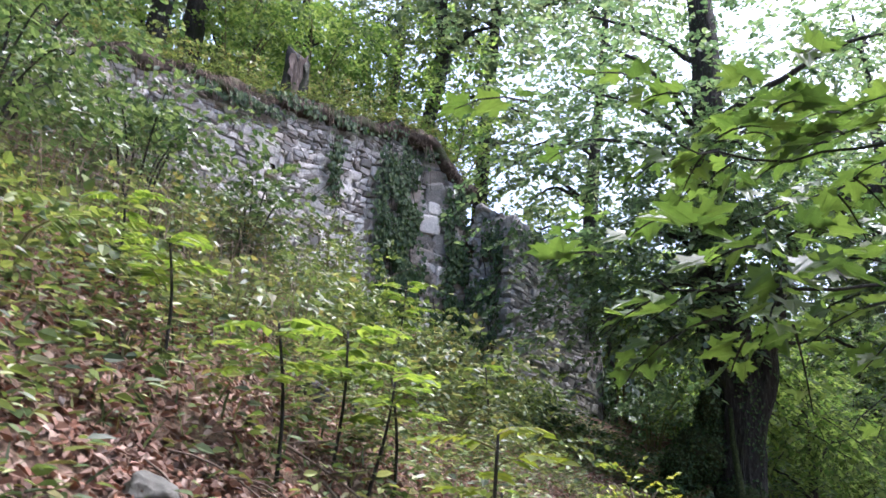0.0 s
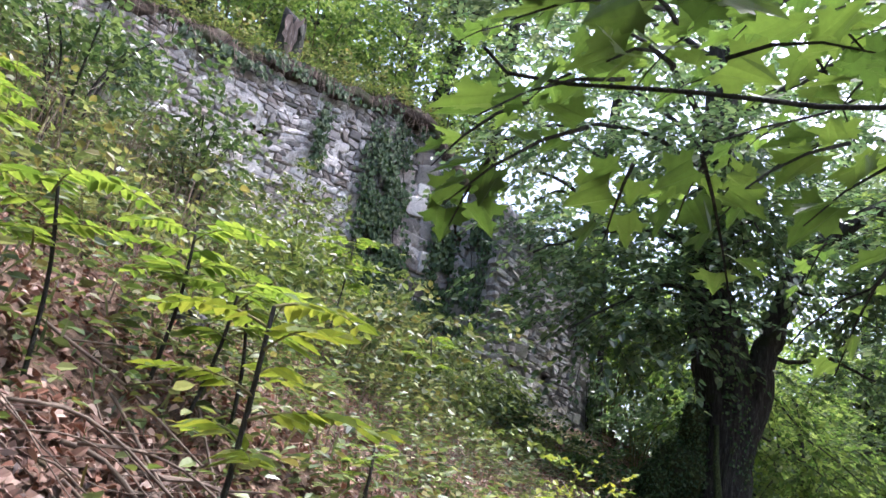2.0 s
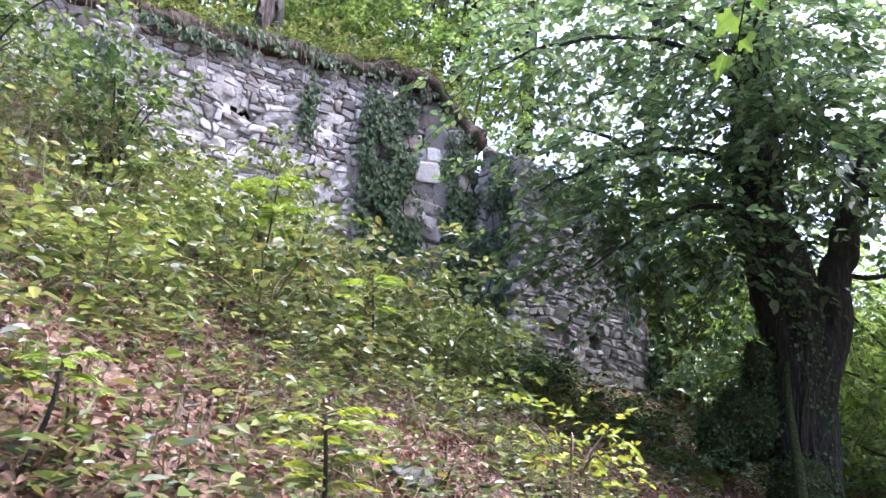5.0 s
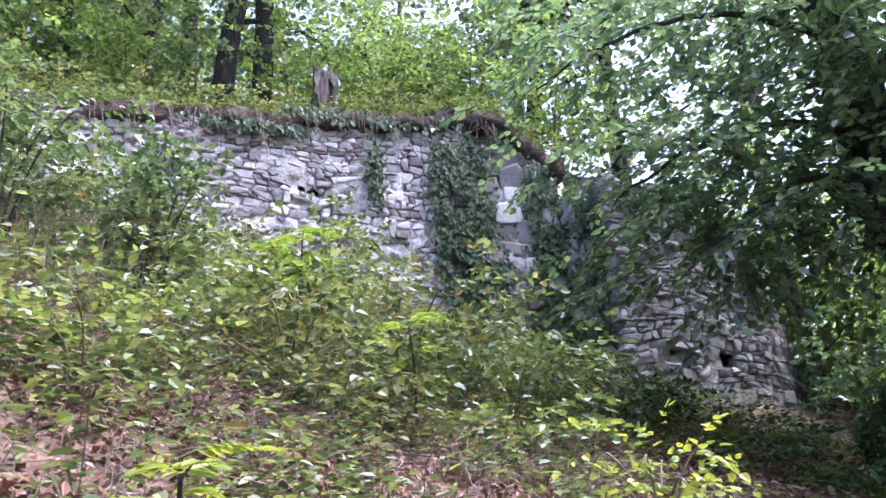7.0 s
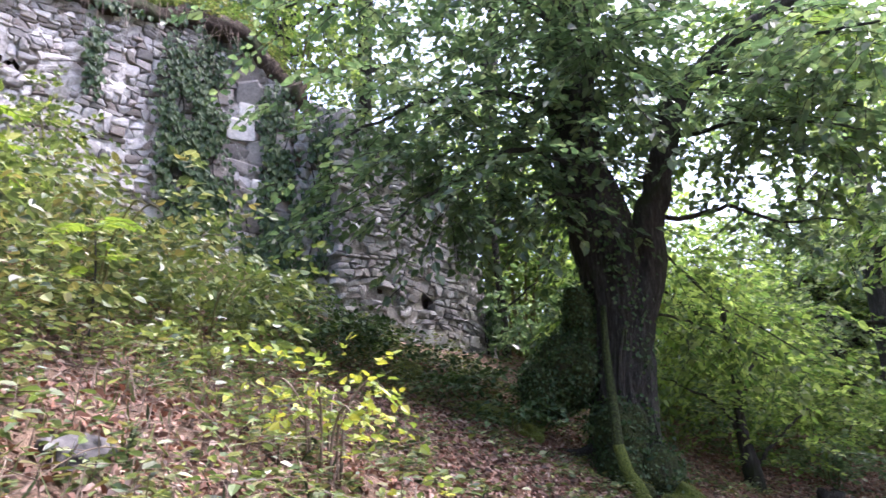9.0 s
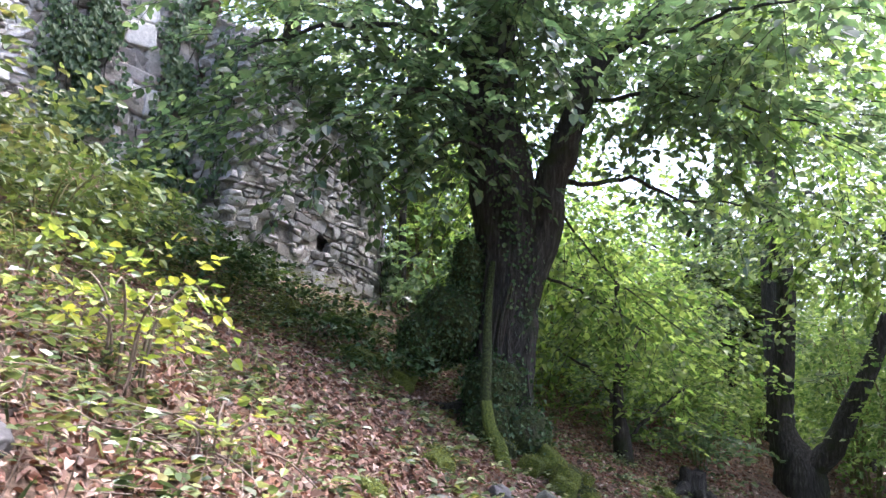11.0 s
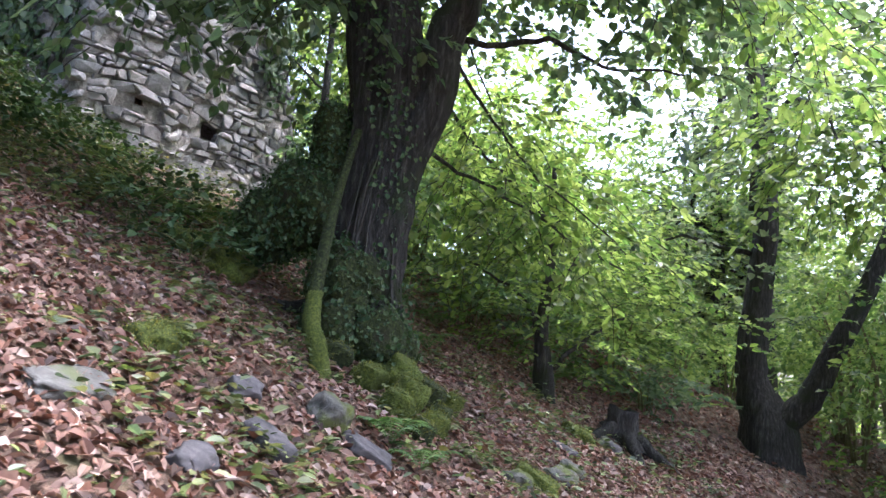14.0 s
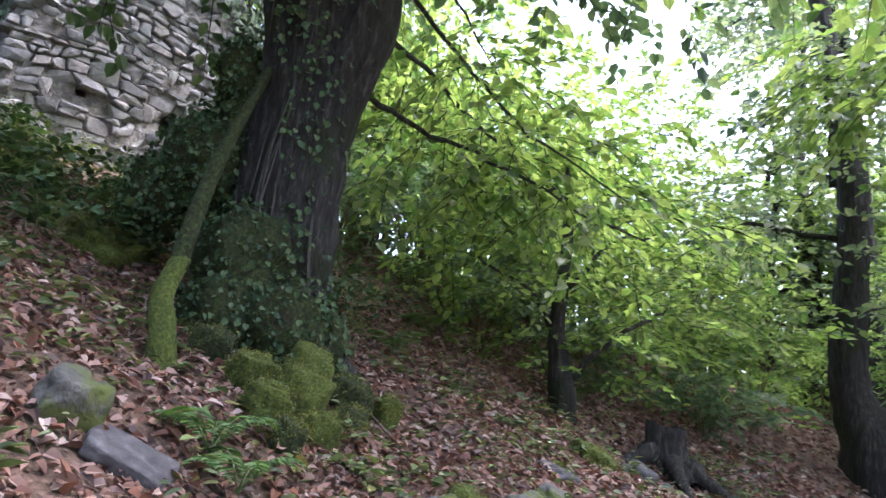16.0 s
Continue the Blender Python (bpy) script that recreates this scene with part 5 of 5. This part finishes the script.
def stick(x, y, length, heading, r, seed, lift=0.03, group="dead branches on the bank"):
    rg = np.random.default_rng(seed)
    u = np.linspace(-0.5, 0.5, 12)
    px, py = x + math.cos(heading) * length * u, y + math.sin(heading) * length * u + 0.05 * length * np.sin(u * 7 + seed) + 0.012 * np.sin(u * 23 + seed)
    pz = np.convolve(np.pad(ground_z(px, py), 3, "edge"), np.ones(7) / 7, "valid") + lift + r + 0.04 * np.sin(u * 5 + seed)
    t = thing("dead_branch", (x, y, float(ground_z(x, y))), "bare dead branch lying on leaf litter", "branch", group)
    g = Geo()
    tube(g, np.stack([px, py, pz], 1), np.linspace(r, r * 0.4, 12), 6, 0.08, seed)
    part("stem", g, M_TWIG, t, smooth=True)
    for k in range(3):
        i = int(rg.integers(3, 10))
        a = heading + rg.choice((-0.6, 0.6))
        l = length * rg.uniform(0.12, 0.3)
        v = np.linspace(0, 1, 5)
        tw = Geo()
        tube(tw, np.stack([px[i] + math.cos(a) * l * v, py[i] + math.sin(a) * l * v, pz[i] + 0.12 * l * v], 1), np.linspace(r * 0.5, r * 0.2, 5), 5)
        part("twig", tw, M_TWIG, t, smooth=True)


rg = np.random.default_rng(9)
for k in range(44):
    stick(-1.85 + rg.normal(0, 0.28), 0.82 + rg.normal(0, 0.2), rg.uniform(0.3, 0.9), rg.normal(-0.2, 0.6), rg.choice((0.003, 0.004, 0.006, 0.009)), 700 + k, rg.uniform(0.0, 0.10))
for k in range(30):
    stick(rg.uniform(-0.8, 1.6), rg.uniform(2.2, 4.2), rg.uniform(0.3, 0.9), rg.normal(-0.9, 0.6), rg.uniform(0.003, 0.008), 760 + k, rg.uniform(0.01, 0.08), "dead branches by the yellow bush")
for k in range(16):
    stick(rg.uniform(2, 8), rg.uniform(3.0, 7.0), rg.uniform(0.3, 1.1), rg.uniform(-1.2, 0.6), rg.uniform(0.004, 0.012), 800 + k, 0.01, "dead branches on the leaf slope")


def fern(x, y, fronds, length, seed):
    rg = np.random.default_rng(seed)
    z0 = float(ground_z(x, y))
    t = thing("fern", (x, y, z0), "fresh green fern on the leafy slope", "fern", "ferns")
    for k in range(fronds):
        a = 2 * np.pi * (k + 0.5 * rg.random()) / fronds
        u = np.linspace(0, 1, 16)[:, None]
        d = np.array([math.cos(a), math.sin(a), 0])
        ln = length * rg.uniform(0.7, 1.1)
        rib = np.array([x, y, z0]) + d * ln * u + np.array([0, 0, 1.0]) * ln * (1.7 * u - 1.35 * u * u)
        f = Geo()
        tube(f, rib, np.linspace(0.003, 0.001, 16), 3)
        for sgn in (1, -1):
            p = rib[2:]
            w = ln * 0.26 * np.sin(np.linspace(0.5, 3.0, len(p)))
            leaves(f, p, np.broadcast_to(np.array([-d[1], d[0], 0]) * sgn + d * 0.4, p.shape), np.array([0, 0, 1.0]) + rg.standard_normal(p.shape) * 0.15, w, LANCE * (1, 1.1), OVATE_F)
        part("frond", f, L_FERN, t)


for k, (x, y, n, l) in enumerate([(4.3, 4.75, 9, 0.28), (4.4, 4.55, 8, 0.25), (2.6, 8.3, 8, 0.35), (3.5, 7.9, 8, 0.3), (5.6, 7.2, 7, 0.3), (7.6, 8.0, 8, 0.35), (8.3, 8.6, 8, 0.35), (1.7, 7.6, 8, 0.35), (6.2, 8.3, 7, 0.3), (3.0, 7.4, 7, 0.3)]):
    fern(x, y, n, l, 820 + k)


# ---- ground cover ----
rg = np.random.default_rng(15)


def scatter(n, x0, x1, y0, y1, density):
    x, y = rg.uniform(x0, x1, n), rg.uniform(y0, y1, n)
    k = rg.random(n) < density(x, y)
    return x[k], y[k]


def patch(x, y, f=1.0, o=0.0):
    return 0.5 + 0.5 * np.sin(2.1 * f * x + 1.3 * f * y + o) * np.sin(1.7 * f * y - 1.1 * f * x + 2 * o + 0.7)


def green(x, y):
    """How far plants cover the slope: thick to the left and below the walls, thin on the leaf slope."""
    left = np.clip((1.5 - x + 0.12 * (y - 3)) / 1.2, 0, 1)
    shade = np.clip((y - 5.6 + 0.3 * np.sin(x * 1.3)) / 1.2, 0, 1) * np.clip((5.2 - x) / 2.0, 0.15, 1)
    bare = np.exp(-((x + 1.8) / 0.5) ** 2 - ((y - 0.8) / 0.32) ** 2) + np.exp(-((x + 2.7) / 0.5) ** 2 - ((y - 0.55) / 0.3) ** 2)
    return np.clip(np.maximum(left, shade), 0.28, 1.0) * np.clip(1 - 1.25 * bare, 0.02, 1)


lx, ly = scatter(340000, -5, 10, -1.5, 8.5, lambda x, y: (0.5 + 0.5 * patch(x, y)) * (0.6 + 0.4 * patch(x, y, 3.1, 4.0)) * np.clip(1.15 - 0.45 * green(x, y), 0, 1) * np.where(y > 7.5, 0.5, 1))
hx, hy = scatter(9000, -3.6, -0.8, -0.2, 1.7, lambda x, y: np.clip(1.2 * np.exp(-((x + 1.8) / 0.7) ** 2 - ((y - 0.8) / 0.5) ** 2) + np.exp(-((x + 2.7) / 0.6) ** 2 - ((y - 0.55) / 0.45) ** 2), 0, 1))
fx, fy = scatter(110000, 5, 22, 3, 16, lambda x, y: 0.35 + 0.4 * patch(x, y, 0.7))
lx, ly = np.concatenate([lx, fx, hx]), np.concatenate([ly, fy, hy])
n = ground_normal(lx, ly)
m = len(lx)
litter = Geo()
leaves(litter, np.stack([lx, ly, ground_z(lx, ly) + rg.uniform(0.004, 0.035, m)], 1), rg.standard_normal((m, 3)) * (1, 1, 0.3), n + rg.standard_normal((m, 3)) * 0.3, rg.uniform(0.022, 0.062, m) * np.interp(lx, (-2, 1, 3, 8.5, 9.5), (0.85, 0.95, 1.1, 1.2, 1.6)), OVATE * (1, 0.85), OVATE_F, 0.5, 0.55)
tagged(part("leaf_litter", litter, L_DRY), "brown and tan fallen leaves covering the slope", "fallen leaves", kind="stuff")

ux, uy = scatter(46000, -6.0, 9.5, -2.0, 11.0, lambda x, y: green(x, y) * (0.2 + 0.8 * patch(x, y, 1.6, 1.0) ** 1.3) * np.where((y < 4.4) & (x < 2.2), 1.0, 0.85))
ux, uy = np.concatenate([ux, rg.uniform(-9, 2.0, 2500)]), np.concatenate([uy, rg.uniform(8.8, 13, 2500)])
ex = rg.uniform(-6.3, 1.6, 1500)
ey = np.interp(ex, WALL_X, WALL_Y) + rg.uniform(-0.02, 0.5, 1500)
ux, uy = np.concatenate([ux, ex]), np.concatenate([uy, ey])
m = len(ux)
foot_p = np.stack([ux, uy, ground_z(ux, uy)], 1)
foot_p[-1500:, 2] = np.interp(ex, (-5.6, -2, 0.3, 1.0, 1.75), (7.0, 7.2, 7.58, 7.52, 6.8)) + 0.05
tall = rg.uniform(0.05, 0.30, m) * (0.5 + 0.7 * green(ux, uy))
low, low2 = Geo(), Geo()
pick = rg.random(m) < 0.66
for k in range(7):
    a = rg.uniform(0, 2 * np.pi, m)
    d = np.stack([np.cos(a), np.sin(a), rg.uniform(-0.3, 0.5, m)], 1)
    p = foot_p + np.stack([0.05 * np.cos(a) * rg.random(m), 0.05 * np.sin(a) * rg.random(m), tall * rg.uniform(0.3, 1.0, m)], 1)
    nn = np.array([0, 0, 1.0]) + rg.standard_normal((m, 3)) * 0.35
    size = 0.024 + 0.056 * rg.random(m) ** 1.6
    for g, w in ((low, pick), (low2, ~pick)):
        leaves(g, p[w], d[w], nn[w], size[w], OVATE * (1, 0.72))
tagged(part("undergrowth", low, L_BUSH), "low green weeds and seedlings on the slope", "undergrowth", kind="stuff")
tagged(part("undergrowth", low2, L_FRESH), "fresh light green seedlings and weeds", "undergrowth", kind="stuff")

wx, wy = scatter(2600, 0.4, 9.0, 1.6, 7.5, lambda x, y: np.clip(1.6 * patch(x, y, 1.2, 3.0) - 0.5, 0, 1))
m = len(wx)
broad, wp, wh = Geo(), np.stack([wx, wy, ground_z(wx, wy)], 1), rg.uniform(0.03, 0.14, m)
for k in range(8):
    a = rg.uniform(0, 2 * np.pi, m)
    d = np.stack([np.cos(a), np.sin(a), rg.uniform(-0.1, 0.7, m)], 1)
    leaves(broad, wp + np.stack([0.02 * np.cos(a), 0.02 * np.sin(a), wh * rg.random(m)], 1), d, np.array([0, 0, 1.0]) + rg.standard_normal((m, 3)) * 0.3, rg.uniform(0.03, 0.085, m), OVATE * (1, 0.95))
tagged(part("broad_weeds", broad, L_BUSH), "broad-leaved green weeds in the litter", "weeds", kind="stuff")

bx, by = scatter(12000, -5, 2.0, -1.5, 6.0, lambda x, y: green(x, y) * patch(x, y, 2.3, 2.0))
m = len(bx)
grass = Geo()
leaves(grass, np.stack([bx, by, ground_z(bx, by) - 0.01], 1), np.array([0, 0, 1.0]) + rg.standard_normal((m, 3)) * 0.38, rg.standard_normal((m, 3)), rg.uniform(0.05, 0.15, m), LANCE * (1, 0.11), OVATE_F, 0.1, 0.35)
tagged(part("grass", grass, L_BUSH), "thin green grass blades among weeds", "grass", kind="stuff")

# earth lip on the wall top
lip = Geo()
lx2 = np.linspace(-6.5, 1.75, 90)
tube(lip, np.stack([lx2, np.interp(lx2, WALL_X, WALL_Y) + 0.16 + 0.05 * np.sin(lx2 * 5), np.interp(lx2, (-5.6, -2, 0.3, 1.0, 1.75), (6.98, 7.17, 7.55, 7.5, 6.75)) + 0.05 * np.sin(lx2 * 3.3) + 0.03 * np.sin(lx2 * 9)], 1), 0.15 + 0.03 * np.sin(lx2 * 4.4) + 0.02 * np.sin(lx2 * 11), 14, 0.12, 12)
tagged(part("earth_edge", lip, M_EARTH, smooth=True), "crumbling brown earth edge over the wall", "earth", kind="structure")

# dry stalks and hanging roots
dry = Geo()
for k in range(1700):
    if k < 680:
        x, y = rg.uniform(-2.4, 1.5), rg.uniform(1.8, 4.6)
        h, sp = rg.uniform(0.08, 0.3), rg.uniform(0.5, 1.4)
    else:
        x, y = rg.uniform(-6.0, -2.0), rg.uniform(2.4, 7.6)
        h, sp = rg.uniform(0.25, 1.0), rg.uniform(0.3, 1.0)
    z = float(ground_z(x, y))
    a = rg.uniform(0, 6.28)
    tube(dry, [(x, y, z - 0.02), (x + 0.3 * sp * h * math.cos(a), y + 0.3 * sp * h * math.sin(a), z + h * 0.7), (x + sp * h * 1.3 * math.cos(a), y + sp * h * 1.3 * math.sin(a), z + h * rg.uniform(0.5, 1.0))], (0.003, 0.0025, 0.001), 3)
for k in range(170):
    x = rg.uniform(-6.0, 1.6)
    yw = float(np.interp(x, WALL_X, WALL_Y))
    zt = float(np.interp(x, (-5.6, -2, 0.3, 1.6), (7.0, 7.25, 7.6, 7.1)))
    l = 0.1 + 0.9 * rg.random() ** 2 * (1.5 if x < -3.5 else 1.0)
    w = rg.normal(0, 0.25)
    tube(dry, [(x, yw + 0.3, zt + 0.1), (x + w * 0.3, yw - 0.06, zt + 0.02), (x + w, yw - 0.12 + 0.05 * rg.random(), zt - l)], (0.006, 0.005, 0.002), 3)
tagged(part("dry_stalks", dry, M_TWIG), "dry stalks, vines and hanging roots", "dry stalks", kind="stuff")
